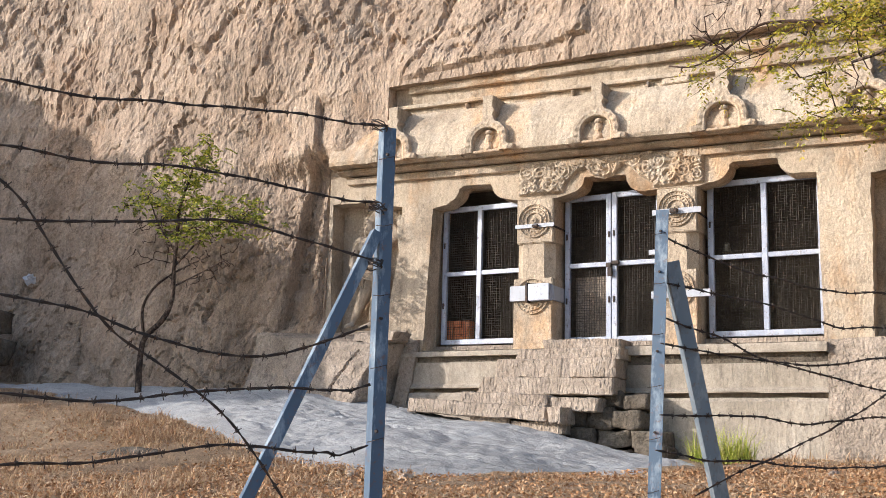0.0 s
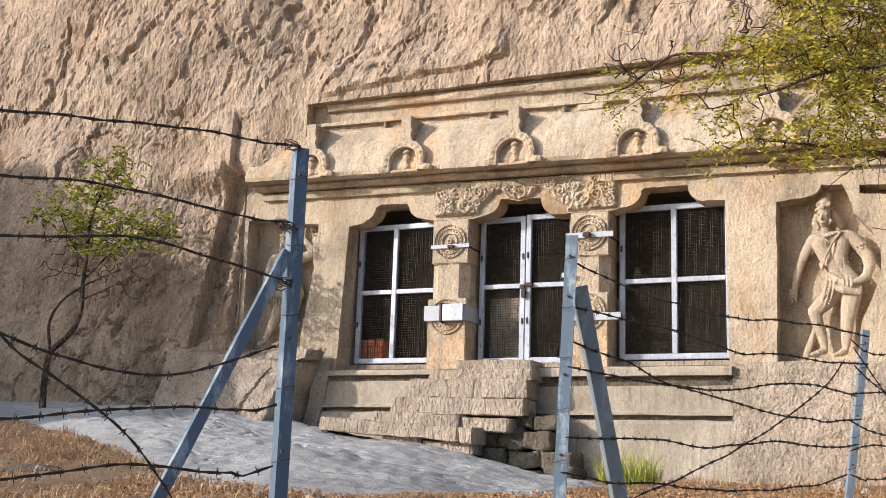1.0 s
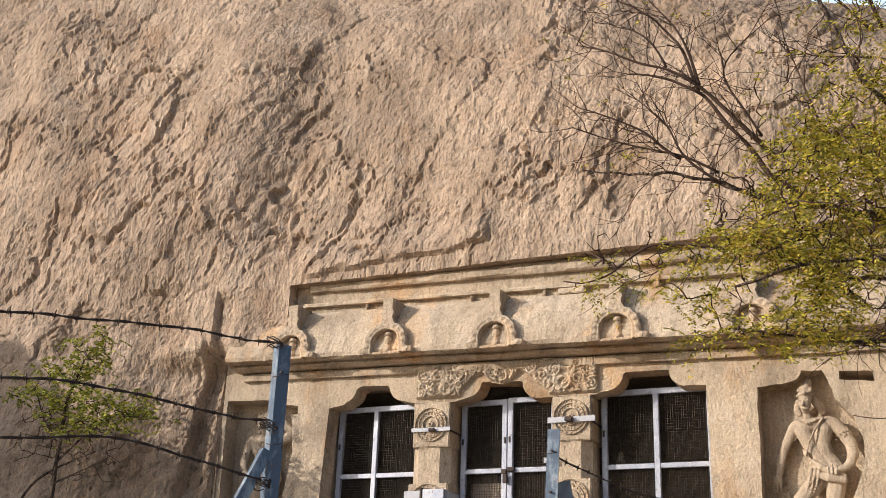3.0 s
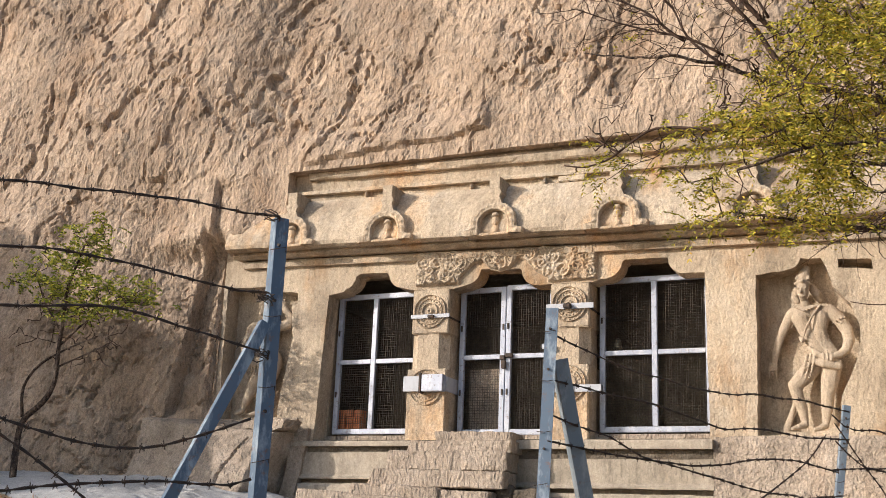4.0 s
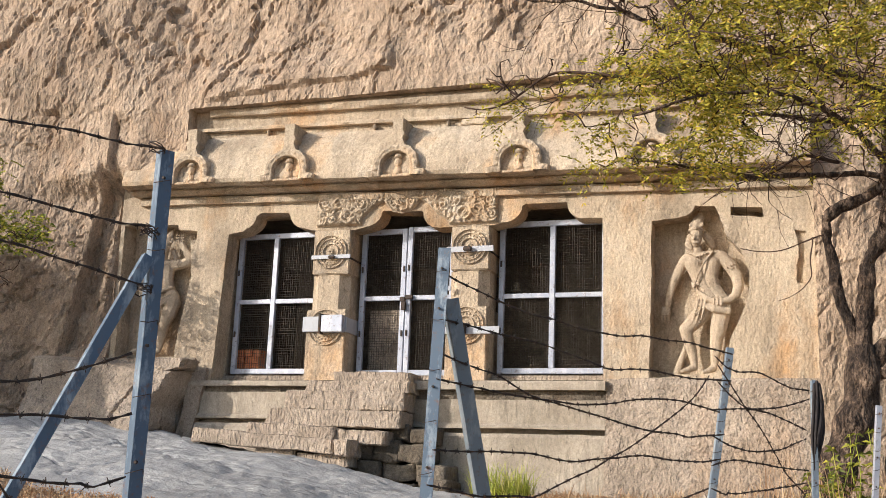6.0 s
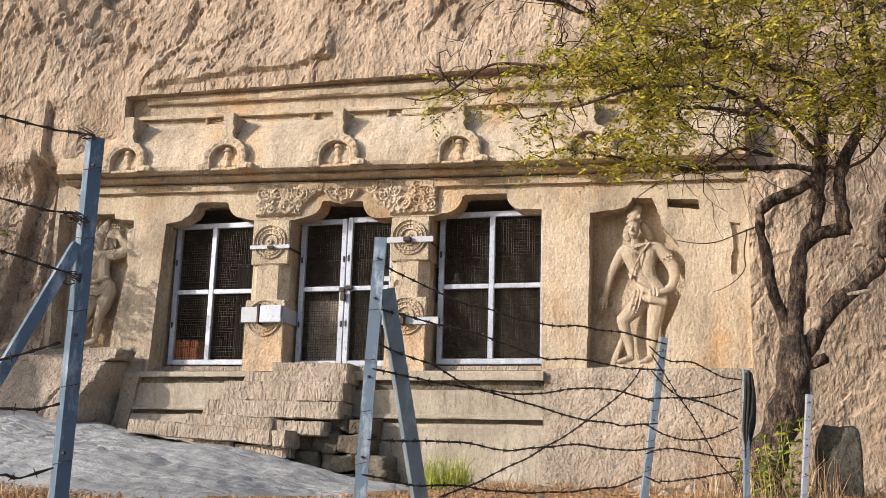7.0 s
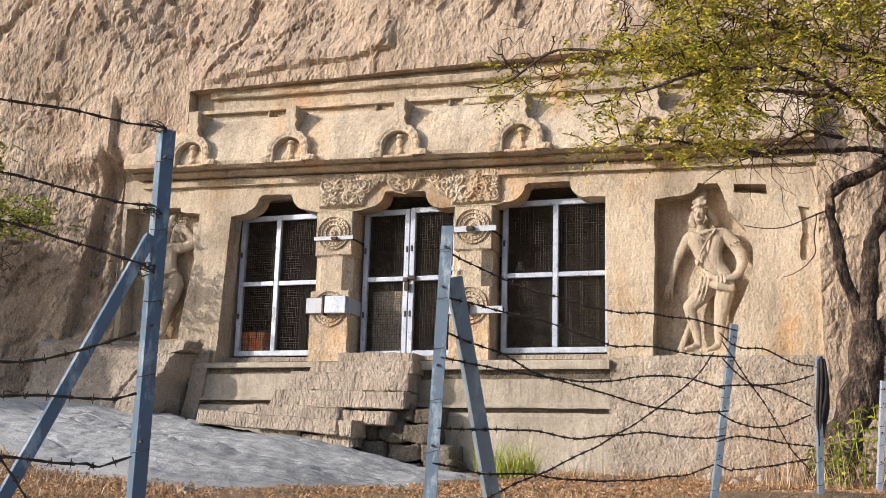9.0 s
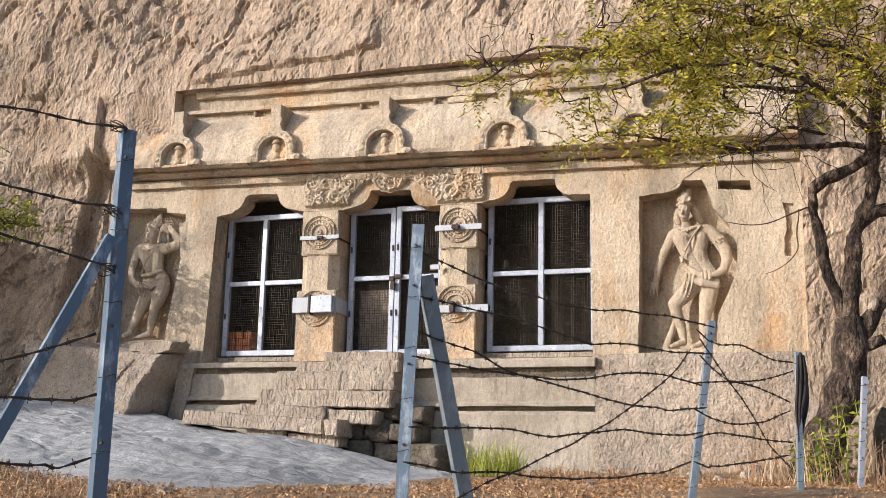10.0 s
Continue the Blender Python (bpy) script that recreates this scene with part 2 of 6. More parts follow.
def bark_material():
    m, nt, b = material("flaking_bark", 0.95)
    c = ramp(nt, tex_noise(nt, 11, 9, 0.78, (1, 1, 0.38)), [(0.40, (0.016, 0.010, 0.008)), (0.49, (0.060, 0.040, 0.029)), (0.56, (0.15, 0.104, 0.076)), (0.66, (0.34, 0.25, 0.185))])
    f = ramp(nt, tex_noise(nt, 34, 5, 0.8), [(0.36, grey(0.55)), (0.5, grey(1.0)), (0.66, grey(1.3))])
    nt.links.new(mix(nt, c, f, 1.0, "MULTIPLY"), b.inputs["Base Color"])
    bumped(nt, b, [(tex_noise(nt, 7, 3, 0.55, (1, 1, 0.4)), 1.0, 0.10), (tex_noise(nt, 18, 3, 0.6, (1, 1, 0.45)), 1.0, 0.07), (tex_noise(nt, 40, 2, 0.5), 0.8, 0.025)])
    return m


M_BARK = bark_material()
M_TWIG = stone("brown_twig", [(0.25, (0.055, 0.034, 0.028)), (0.5, (0.085, 0.055, 0.044)), (0.75, (0.13, 0.09, 0.07))], stain_amount=0.1, pale=0.0, bumps=((50, 0.4, 0.01),))


# ---- builders ----
def mesh_object(name, bm, mat, smooth=False):
    bmesh.ops.recalc_face_normals(bm, faces=bm.faces[:])
    me = bpy.data.meshes.new(name)
    bm.to_mesh(me)
    bm.free()
    me.materials.append(mat)
    if smooth:
        me.polygons.foreach_set("use_smooth", [True] * len(me.polygons))
    return new(name, me)


def part(name, bm, mat, parent, label="", smooth=False):
    ob = mesh_object(name, bm, mat, smooth)
    ob.parent = parent
    return tagged(ob, label)


def thing(name, label, category, group="", kind="", at=(0, 0, 0)):
    ob = new(name)
    ob.location = at
    return tagged(ob, label, category, group, kind)


def raw(name, verts, faces, mat, smooth=True):
    me = bpy.data.meshes.new(name)
    me.from_pydata(verts, [], faces)
    me.materials.append(mat)
    if smooth:
        me.polygons.foreach_set("use_smooth", [True] * len(me.polygons))
    me.update()
    return new(name, me)


def sheet(name, P, mat, keep=None, smooth=True):
    """A grid of points P (rows, columns, 3) as one mesh; keep: which cells stay."""
    r, c = P.shape[:2]
    idx = np.arange(r * c).reshape(r, c)
    q = np.stack([idx[:-1, :-1], idx[:-1, 1:], idx[1:, 1:], idx[1:, :-1]], -1)
    q = q[keep] if keep is not None else q.reshape(-1, 4)
    return raw(name, P.reshape(-1, 3).tolist(), q.reshape(-1, 4).tolist(), mat, smooth)


def box(bm, x0, x1, y0, y1, z0, z1, bevel=0.0, jitter=0.0):
    r = bmesh.ops.create_cube(bm, size=1.0)
    for v in r["verts"]:
        v.co = Vector((x0 + (v.co.x + 0.5) * (x1 - x0), y0 + (v.co.y + 0.5) * (y1 - y0), z0 + (v.co.z + 0.5) * (z1 - z0)))
        if jitter:
            v.co += Vector([random.uniform(-jitter, jitter) for _ in range(3)])
    if bevel:
        es = list({e for v in r["verts"] for e in v.link_edges})
        bmesh.ops.bevel(bm, geom=es, offset=bevel, segments=2, affect="EDGES", clamp_overlap=True)
    return bm


def boxed(*a, **k):
    return box(bmesh.new(), *a, **k)


def tube(bm, pts, radii, sides=6, cap=True):
    pts = [Vector(p) for p in pts]
    if isinstance(radii, (int, float)):
        radii = [radii] * len(pts)
    rings, up = [], Vector((0.13, 0.21, 0.97))
    for i, p in enumerate(pts):
        d = (pts[min(i + 1, len(pts) - 1)] - pts[max(i - 1, 0)]).normalized()
        if abs(d.dot(up)) > 0.95:
            up = Vector((0.9, 0.3, 0.1))
        a = d.cross(up).normalized()
        b = d.cross(a).normalized()
        rings.append([bm.verts.new(p + radii[i] * (math.cos(k * math.tau / sides) * a + math.sin(k * math.tau / sides) * b)) for k in range(sides)])
    for r0, r1 in zip(rings, rings[1:]):
        for k in range(sides):
            bm.faces.new((r0[k], r0[(k + 1) % sides], r1[(k + 1) % sides], r1[k]))
    if cap:
        bm.faces.new(rings[0][::-1])
        bm.faces.new(rings[-1])
    return bm


def plate(bm, outer, holes, y0, y1):
    """A plate in the x-z plane from y0 to y1 with holes through it; outlines are lists of (x, z)."""
    edges = []
    for loop in [outer, *holes]:
        vs = [bm.verts.new((x, y0, z)) for x, z in loop]
        edges += [bm.edges.new((vs[i], vs[(i + 1) % len(vs)])) for i in range(len(vs))]
    r = bmesh.ops.triangle_fill(bm, use_beauty=True, edges=edges)
    faces = [g for g in r["geom"] if isinstance(g, bmesh.types.BMFace)]
    ex = bmesh.ops.extrude_face_region(bm, geom=faces)
    for g in ex["geom"]:
        if isinstance(g, bmesh.types.BMVert):
            g.co.y = y1
    return bm


def swept(bm, profile, x0, x1, dz0, dz1, n=60, wob=0.0, seed=0.0):
    """A closed profile of (y, z) carried along x, lowered by dz from end to end, with a slightly uneven line."""
    rings = []
    for i in range(n + 1):
        s = i / n
        x, dz = x0 + (x1 - x0) * s, dz0 + (dz1 - dz0) * s
        ring = []
        for j, (y, z) in enumerate(profile):
            o = wob * float(noise.noise((x * 2.1 + seed, j * 3.1, seed))) + 0.6 * wob * float(noise.noise((x * 7.3 + seed, j * 2.7, seed)))
            ring.append(bm.verts.new((x, y + o, z + dz + 0.7 * o)))
        rings.append(ring)
    k = len(profile)
    for r0, r1 in zip(rings, rings[1:]):
        for j in range(k):
            bm.faces.new((r0[j], r0[(j + 1) % k], r1[(j + 1) % k], r1[j]))
    bm.faces.new(rings[0][::-1])
    bm.faces.new(rings[-1])
    return bm


# ---- ground ----
def ground_z(x, y):
    base = np.interp(y, [-60, -16, -13, -9, -6.5, -4.5, -3, -0.5], [-5.0, -3.5, -3.02, -1.98, -1.82, -1.72, -1.62, -1.5])
    left = np.clip((2.5 - x) / 8, 0, 1.2) * np.interp(y, [-12, -7, -5, -4, -2.5], [0, 0.05, 0.4, 0.8, 0.8])
    return base + left


def slope_grid(lo, hi, near_lo, near_hi, step, far):
    a = np.arange(near_lo, near_hi + step / 2, step)
    return np.concatenate([np.linspace(lo, near_lo, far)[:-1], a, np.linspace(near_hi, hi, far)[1:]])


gx = slope_grid(-400, 400, -12, 14, 0.16, 14)
gy = slope_grid(-400, 400, -15, 0.5, 0.12, 14)
GX, GY = np.meshgrid(gx, gy)
GZ = ground_z(GX, GY) + 0.05 * fbm(GX * 0.5, GY * 0.5, 0.3, 3) + 0.025 * fbm(GX * 3, GY * 3, 1.3, 3)
ground = tagged(sheet("ground", np.stack([GX, GY, GZ], -1), M_GROUND), "dry ground of straw-coloured grass and reddish soil", "ground", kind="structure")

# bare rock outcrop before the steps, some of its shade in the colour
sx = np.linspace(-9.0, 4.9, 420)
ss = np.linspace(-0.06, 1.0, 130)
front_y = np.interp(sx, [-9, -5.67, -2.15, -0.3, 0.6, 2.5, 3.6, 4.4, 4.9], [-2.3, -2.5, -3.0, -4.0, -4.6, -4.6, -3.9, -2.8, -1.6])
back_y = np.interp(sx, [-9, -2, 0, 1.2, 3.2, 4.9], [-0.2, -0.3, -0.5, -0.9, -1.0, -0.9])
back_z = np.interp(sx, [-9, -4.2, -2, -0.34, 1.2, 2.3, 3.2, 4.2, 4.9], [-0.58, -0.58, -0.64, -0.92, -1.08, -1.28, -1.46, -1.62, -1.75])
SX, SS = np.meshgrid(sx, ss)
SY = front_y + (back_y - front_y) * SS
fz = ground_z(sx, front_y) - 0.03
SZ = fz + (back_z - fz) * np.sign(SS) * np.abs(SS) ** 0.62 + np.minimum(SS, 0) * 2
SZ = SZ + (0.05 * fbm(SX * 0.9, SY * 0.9, 4.2, 4) + 0.015 * fbm(SX * 6, SY * 6, 2.2, 3)) * sstep(0, 0.15, SS)
_, crack = plates(SX * 0.33 + 0.35 * fbm(SX, SY, 1.0, 3), SY * 0.8 + 0.35 * fbm(SX, SY, 7.0, 3), 12)
SZ = SZ - 0.035 * sstep(0.03, 0.0, crack) * sstep(0.05, 0.2, SS)
slab_rock = tagged(sheet("rock_outcrop", np.stack([SX, SY, SZ], -1), M_SLAB), "smooth granite outcrop before the steps, grey partly painted shade", "rock", kind="structure")

# ---- cliff ----
HX0, HX1, HXT, HZ0, HZ1, HZT = -1.95, 7.46, -0.86, -1.9, 2.56, 3.68


def ridge_z(x):
    return np.interp(x, [-40, -12.5, -10.6, -7.05, -3.1, 2.07, 4.57, 6.11, 10, 30], [18, 14.4, 14.15, 13.3, 11.95, 9.98, 9.08, 8.42, 6.9, 3.5])


cx = np.unique(np.round(np.concatenate([np.linspace(-40, -11, 24), np.arange(-11, 10.5, 0.032), np.linspace(10.5, 30, 24), [HX0, HX1, HXT]]), 4))
lowz = np.unique(np.round(np.concatenate([np.arange(-2.4, HZT, 0.034), [HZ0, HZ1, HZT]]), 4))
arc = np.linspace(0, 1, 250)[1:]
CX = np.repeat(cx[None], len(lowz) + len(arc), 0)
CY, CZ = np.zeros_like(CX), np.zeros_like(CX)
# lower part: a wall that leans out towards its foot on the left
CZ[:len(lowz)] = lowz[:, None]
below = np.clip(HZT - CZ[:len(lowz)], 0, 6)
leftness = sstep(-2.2, -4.4, cx)[None]
rightness = sstep(7.0, 7.4, cx)[None]
LX, LZ = CX[:len(lowz)], CZ[:len(lowz)]
CY[:len(lowz)] = -0.42 + 0.20 * sstep(-1.9, -0.9, cx)[None] * sstep(1.4, 0.6, below) - 0.10 * below * leftness + 0.36 * rightness * sstep(0.0, 0.8, below)
CY[:len(lowz)] += 0.28 * sstep(-3.8, -2.2, LX) * sstep(2.8, 2.45, LZ) * (LX < 0)
# two broken vertical edges beside the facade
for at_x, run, depth, z_top in ((-2.16, 0.20, 0.20, 2.75), (-1.985, 0.02, 0.09, 3.5)):
    edge = at_x - run * (2.72 - LZ) + 0.022 * fbm(LZ * 2.5, at_x, 8.8, 3)
    CY[:len(lowz)] += depth * (sstep(-0.03, 0.03, LX - edge) - 0.8 * sstep(0.10, 0.5, LX - edge)) * sstep(z_top + 0.2, z_top - 0.1, LZ) * sstep(-0.1, 0.5, LZ) * (LX < -0.9)
    CY[:len(lowz)] += 0.05 * sstep(0.035, 0.0, np.abs(LX - edge - 0.02)) * sstep(z_top + 0.2, z_top - 0.1, LZ) * sstep(0.2, 0.6, LZ) * (LX < -0.9)
# upper part: leans back and rounds over into the ridge
ang = arc[:, None] * (math.pi / 2) * 1.0
rz = ridge_z(cx)[None]
CY[len(lowz):] = -0.42 + 0.20 * sstep(-1.9, -0.9, cx)[None] * np.cos(ang) + 3.4 * (1 - np.cos(ang)) ** 1.05
CZ[len(lowz):] = HZT + (rz - HZT) * np.sin(ang) ** 0.93
back = np.repeat(CY[-1:], 6, 0) + np.array([0.6, 1.5, 3, 6, 12, 30])[:, None]
CY = np.vstack([CY, back])
CZ = np.vstack([CZ, np.repeat(CZ[-1:], 6, 0) + np.array([0.02, 0.05, 0.1, 0.2, 0.3, 0.0])[:, None]])
CX = np.vstack([CX, np.repeat(CX[-1:], 6, 0)])
# at the far left the hill swings forward
CY -= 0.045 * np.clip(-7.0 - CX, 0, 30) ** 1.7
# beyond the facade the rock turns away
CY += 0.20 * np.clip(CX - 7.6, 0, 9)
# relief: bulges, flaking ledges, pits
a = radians(62)
U, V = CX * math.cos(a) + CZ * math.sin(a), -CX * math.sin(a) + CZ * math.cos(a)
bulge = 0.22 * fbm(CX * 0.28, CZ * 0.28, 0.5, 3)
wu, wv = 0.24 * fbm(CX * 1.1, CZ * 1.1, 9.2, 4, 0.65), 0.24 * fbm(CX * 1.1, CZ * 1.1, 2.7, 4, 0.6)
h1, e1 = plates(U * 0.55 + wu, V * 1.25 + wv, 3)
h2, e2 = plates(U * 1.7 + wu * 2.2, V * 3.0 + wv * 2.2, 40)
h3, e3 = plates(U * 4.2 + wu * 4.5, V * 6.5 + wv * 4.5, 90)
flaky = 0.15 + 0.85 * sstep(-0.35, 0.3, fbm(CX * 0.55, CZ * 0.55, 6.6, 3))
ledges = 0.07 * h1 * (0.4 + 0.6 * flaky)
ledges2 = 0.075 * h2 * flaky + 0.025 * h3 * (0.35 + 0.65 * flaky) - 0.030 * sstep(0.05, 0.0, e2) * flaky - 0.075 * sstep(0.03, 0.0, e1) * flaky
fine = 0.020 * fbm(CX * 4, CZ * 4, 2.2, 3, 0.65) + 0.010 * fbm(CX * 9.5, CZ * 8, 5.2, 2, 0.8)
rough_here = 0.35 + 0.65 * sstep(0.0, 0.5, np.maximum.reduce([HX0 - CX, CZ - HZT - 0.1])) * (1 - 0.75 * sstep(7.0, 7.5, CX) * sstep(5.0, 3.0, CZ))
D = bulge * sstep(0.0, 1.2, np.maximum.reduce([HX0 - CX, CZ - HZT, CX - HX1])) + (ledges + ledges2 + fine) * rough_here
# a long flake just above the facade
line = HZT + 0.12 + 0.17 * np.clip(CX + 0.4, -0.4, 2.4) / 2.4 + 0.05 * fbm(CX * 2.2, 0.0, 3.3, 3)
D += 0.09 * sstep(-0.015, 0.015, CZ - line) * sstep(0.5, 0.1, CZ - line) * sstep(-0.9, -0.2, CX) * sstep(2.25, 2.15, CX)
ny = np.ones_like(CX)
nzc = np.zeros_like(CX)
n0, n1 = len(lowz), len(lowz) + len(arc)
ny[n0:n1], nzc[n0:n1] = np.cos(ang), np.sin(ang)
ny[n1:], nzc[n1:] = 0, 1
fade = np.where(np.arange(len(CX))[:, None] >= n1, 0.3, 1.0)
CY -= D * ny * fade
CZ += D * nzc * fade
mx, mz = 0.5 * (CX[:-1, :-1] + CX[1:, 1:]), np.vstack([np.repeat(0.5 * (lowz[:-1] + lowz[1:])[:, None], len(cx) - 1, 1), np.full((len(CX) - len(lowz), len(cx) - 1), 99.0)])
inside = ((mx > HX0) & (mx < HX1) & (mz > HZ0) & (mz < HZ1)) | ((mx > HXT) & (mx < HX1) & (mz > HZ0) & (mz < HZT))
cliff = tagged(sheet("cliff", np.stack([CX, CY, CZ], -1), M_ROCK, ~inside, False), "sunlit tan granite cliff with flaking ledges and stains", "cliff", kind="structure")
bm = bmesh.new()
bm.from_mesh(cliff.data)
rim = [e for e in bm.edges if e.is_boundary and all(HX0 - 0.3 < v.co.x < HX1 + 0.3 and HZ0 - 0.3 < v.co.z < HZT + 0.3 for v in e.verts)]
ex = bmesh.ops.extrude_edge_only(bm, edges=rim)
for g in ex["geom"]:
    if isinstance(g, bmesh.types.BMVert):
        g.co.y = 0.5
bm.to_mesh(cliff.data)
bm.free()

# a balanced boulder on the ridge
bu, bv = np.meshgrid(np.linspace(0, math.tau, 161), np.linspace(0.02, math.pi - 0.02, 81))
BX, BY, BZ = np.sin(bv) * np.cos(bu), np.sin(bv) * np.sin(bu), np.cos(bv)
rad = 1 + 0.13 * fbm(BX * 1.3, BY * 1.3, BZ * 1.3 + 4, 4) + 0.03 * fbm(BX * 5, BY * 5, BZ * 5, 4)
BX, BY, BZ = (np.sign(c) * np.abs(c) ** 0.8 for c in (BX, BY, BZ))
bould = np.stack([-9.6 + 12.4 * rad * BX + 0.9 * 8.4 * BZ, 9.4 + 7.0 * rad * BY, 19.3 + 8.4 * rad * BZ - 0.36 * 12.4 * BX], -1)
tagged(sheet("boulder", bould, M_BOULDER), "huge brown stained boulder resting on the cliff top", "boulder")

# ---- facade ----
def tilt(x):
    """The mouldings run slightly downhill to the right."""
    return -0.024 * x


def arc_pts(cx_, cz_, r, a0, a1, n=8, rz_=None):
    return [(cx_ + r * math.cos(radians(a0 + (a1 - a0) * i / n)), cz_ + (rz_ or r) * math.sin(radians(a0 + (a1 - a0) * i / n))) for i in range(n + 1)]


def roughen(ob, amount, scale, cuts=0):
    """Uneven, hand-dressed surface: moves the mesh's points by a noise."""
    for v in ob.data.vertices:
        p = v.co * scale
        v.co += amount * Vector((noise.noise(p), noise.noise(p + Vector((9, 1, 4))), noise.noise(p + Vector((3, 8, 2)))))
    return ob


def worn(loop, step=0.05, amount=0.007, seed=0.0):
    """An outline cut finer, with slightly chipped, wavering edges."""
    out = []
    for (xa, za), (xb, zb) in zip(loop, loop[1:] + loop[:1]):
        n = max(1, int(math.dist((xa, za), (xb, zb)) / step))
        for i in range(n):
            x, z = xa + (xb - xa) * i / n, za + (zb - za) * i / n
            out.append((x + amount * (noise.noise((x * 3, z * 3, seed)) + 0.8 * noise.noise((x * 13, z * 13, seed))), z + amount * (noise.noise((x * 3, z * 3, seed + 7)) + 0.8 * noise.noise((x * 13, z * 13, seed + 7)))))
    return out


verandah = [(-0.30, -0.14), (-0.20, 1.88), (0.02, 1.91)] + arc_pts(0.02, 2.14, 0.20, -75, -5, 5) + [(0.30, 2.16), (0.70, 2.14)] + arc_pts(0.93, 2.12, 0.20, 185, 262, 5) + [
    (1.14, 1.87), (1.70, 1.86), (1.84, 1.89)] + arc_pts(1.86, 2.12, 0.22, -85, -5, 5) + [(2.12, 2.10), (2.62, 2.08)] + arc_pts(2.86, 2.05, 0.21, 178, 262, 5) + [
    (3.00, 1.84), (3.60, 1.84), (3.72, 1.87)] + arc_pts(3.76, 2.09, 0.22, -85, -5, 5) + [(4.02, 2.10), (4.55, 2.09)] + arc_pts(4.76, 2.07, 0.20, 180, 262, 5) + [(5.0, 1.87), (5.02, -0.14)]
niche_r = [(5.56, -0.10), (5.60, 1.80), (5.92, 1.82)] + arc_pts(5.94, 2.0, 0.17, -80, -10, 4) + [(6.20, 1.96), (6.34, 1.95), (6.41, 1.80), (6.46, 1.60), (6.63, 1.40), (6.72, 1.15), (6.72, 0.90), (6.62, 0.62), (6.49, 0.35), (6.47, 0.02), (6.30, -0.04)]
niche_slot = [(6.53, 1.83), (6.53, 1.93), (6.89, 1.91), (6.90, 1.79)]
niche_l = [(-1.86, 0.16), (-1.90, 2.08), (-1.02, 2.05), (-1.0, 1.98), (-0.70, 1.95), (-0.70, 1.84), (-0.80, 1.80), (-0.74, 1.3), (-0.86, 0.6), (-0.9, 0.2)]
bm = plate(bmesh.new(), [(-1.96, -0.185), (-1.96, 2.62), (7.47, 2.41), (7.47, -0.185)], [worn([(7.25, 0.98), (7.27, 1.30), (7.245, 1.62), (7.36, 1.60), (7.345, 1.3), (7.36, 1.0)], 0.05, 0.022), worn(verandah), worn(niche_l, 0.05, 0.014, 3.0), worn(niche_r, 0.05, 0.014, 5.0), worn(niche_slot, 0.05, 0.008, 6.0)], 0.0, 0.30)
facade = tagged(mesh_object("wall_facade", bm, M_CARVED), "rock-cut buff granite facade with orange stains", "wall", kind="structure")
part("slot_back", boxed(7.2, 7.41, 0.055, 0.2, 0.9, 1.7, bevel=0.01), M_CARVED, facade)
wide = [(-0.27, -0.14), (-0.24, 2.2), (5.06, 2.2), (5.06, -0.14)]
bm = plate(bmesh.new(), [(-2.3, -0.185), (-2.3, 2.62), (7.8, 2.41), (7.8, -0.185)], [wide], 0.302, 0.6)
tagged(mesh_object("wall_inner", bm, M_CARVED), "buff granite wall behind the carved niches", "wall", kind="structure")
# the cave behind, its shade put into the dark stone colour
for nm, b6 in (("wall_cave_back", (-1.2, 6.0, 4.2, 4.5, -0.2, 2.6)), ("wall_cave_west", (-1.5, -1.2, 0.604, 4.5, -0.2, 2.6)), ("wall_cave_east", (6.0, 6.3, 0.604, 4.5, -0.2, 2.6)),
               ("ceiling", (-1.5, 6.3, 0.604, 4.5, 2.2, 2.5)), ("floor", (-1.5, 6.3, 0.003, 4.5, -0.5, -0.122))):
    tagged(mesh_object(nm, boxed(*b6), M_DARK_SHADED_STONE), "plain rock wall inside the cave, coloured dark as shade" if "wall" in nm else "plain rock surface inside the cave, coloured dark as shade", nm.split("_")[0], kind="structure")


# carved pillars between the openings
def medallion(cx_, cz_, r, y):
    """A lotus roundel of raised rings and petals."""
    bm = bmesh.new()
    for k, (rr, h, w) in enumerate(((1.0, 0.028, 0.07), (0.78, 0.022, 0.06), (0.5, 0.026, 0.06), (0.22, 0.034, 0.22))):
        rings = []
        n = 44
        for i in range(n):
            t = i * math.tau / n
            ring = []
            for rad_, hh in ((rr * r, 0.0), ((rr - 0.3 * w) * r, h), ((rr - 0.7 * w) * r, h), (max(rr - w, 0.001) * r, 0.0)):
                ring.append(bm.verts.new((cx_ + rad_ * math.cos(t), y - hh, cz_ + rad_ * math.sin(t))))
            rings.append(ring)
        for i in range(n):
            a_, b_ = rings[i], rings[(i + 1) % n]
            for j in range(3):
                bm.faces.new((a_[j], b_[j], b_[j + 1], a_[j + 1]))
    for i in range(20):
        t = i * math.tau / 20
        for rr in (0.64, 0.88):
            bmesh.ops.create_icosphere(bm, subdivisions=1, radius=1.0, matrix=Matrix.Translation((cx_ + rr * r * math.cos(t), y, cz_ + rr * r * math.sin(t))) @ Matrix.Rotation(-t, 4, "Y") @ Matrix.Diagonal((0.07 * r, 0.018, 0.05 * r, 1)))
    return bm


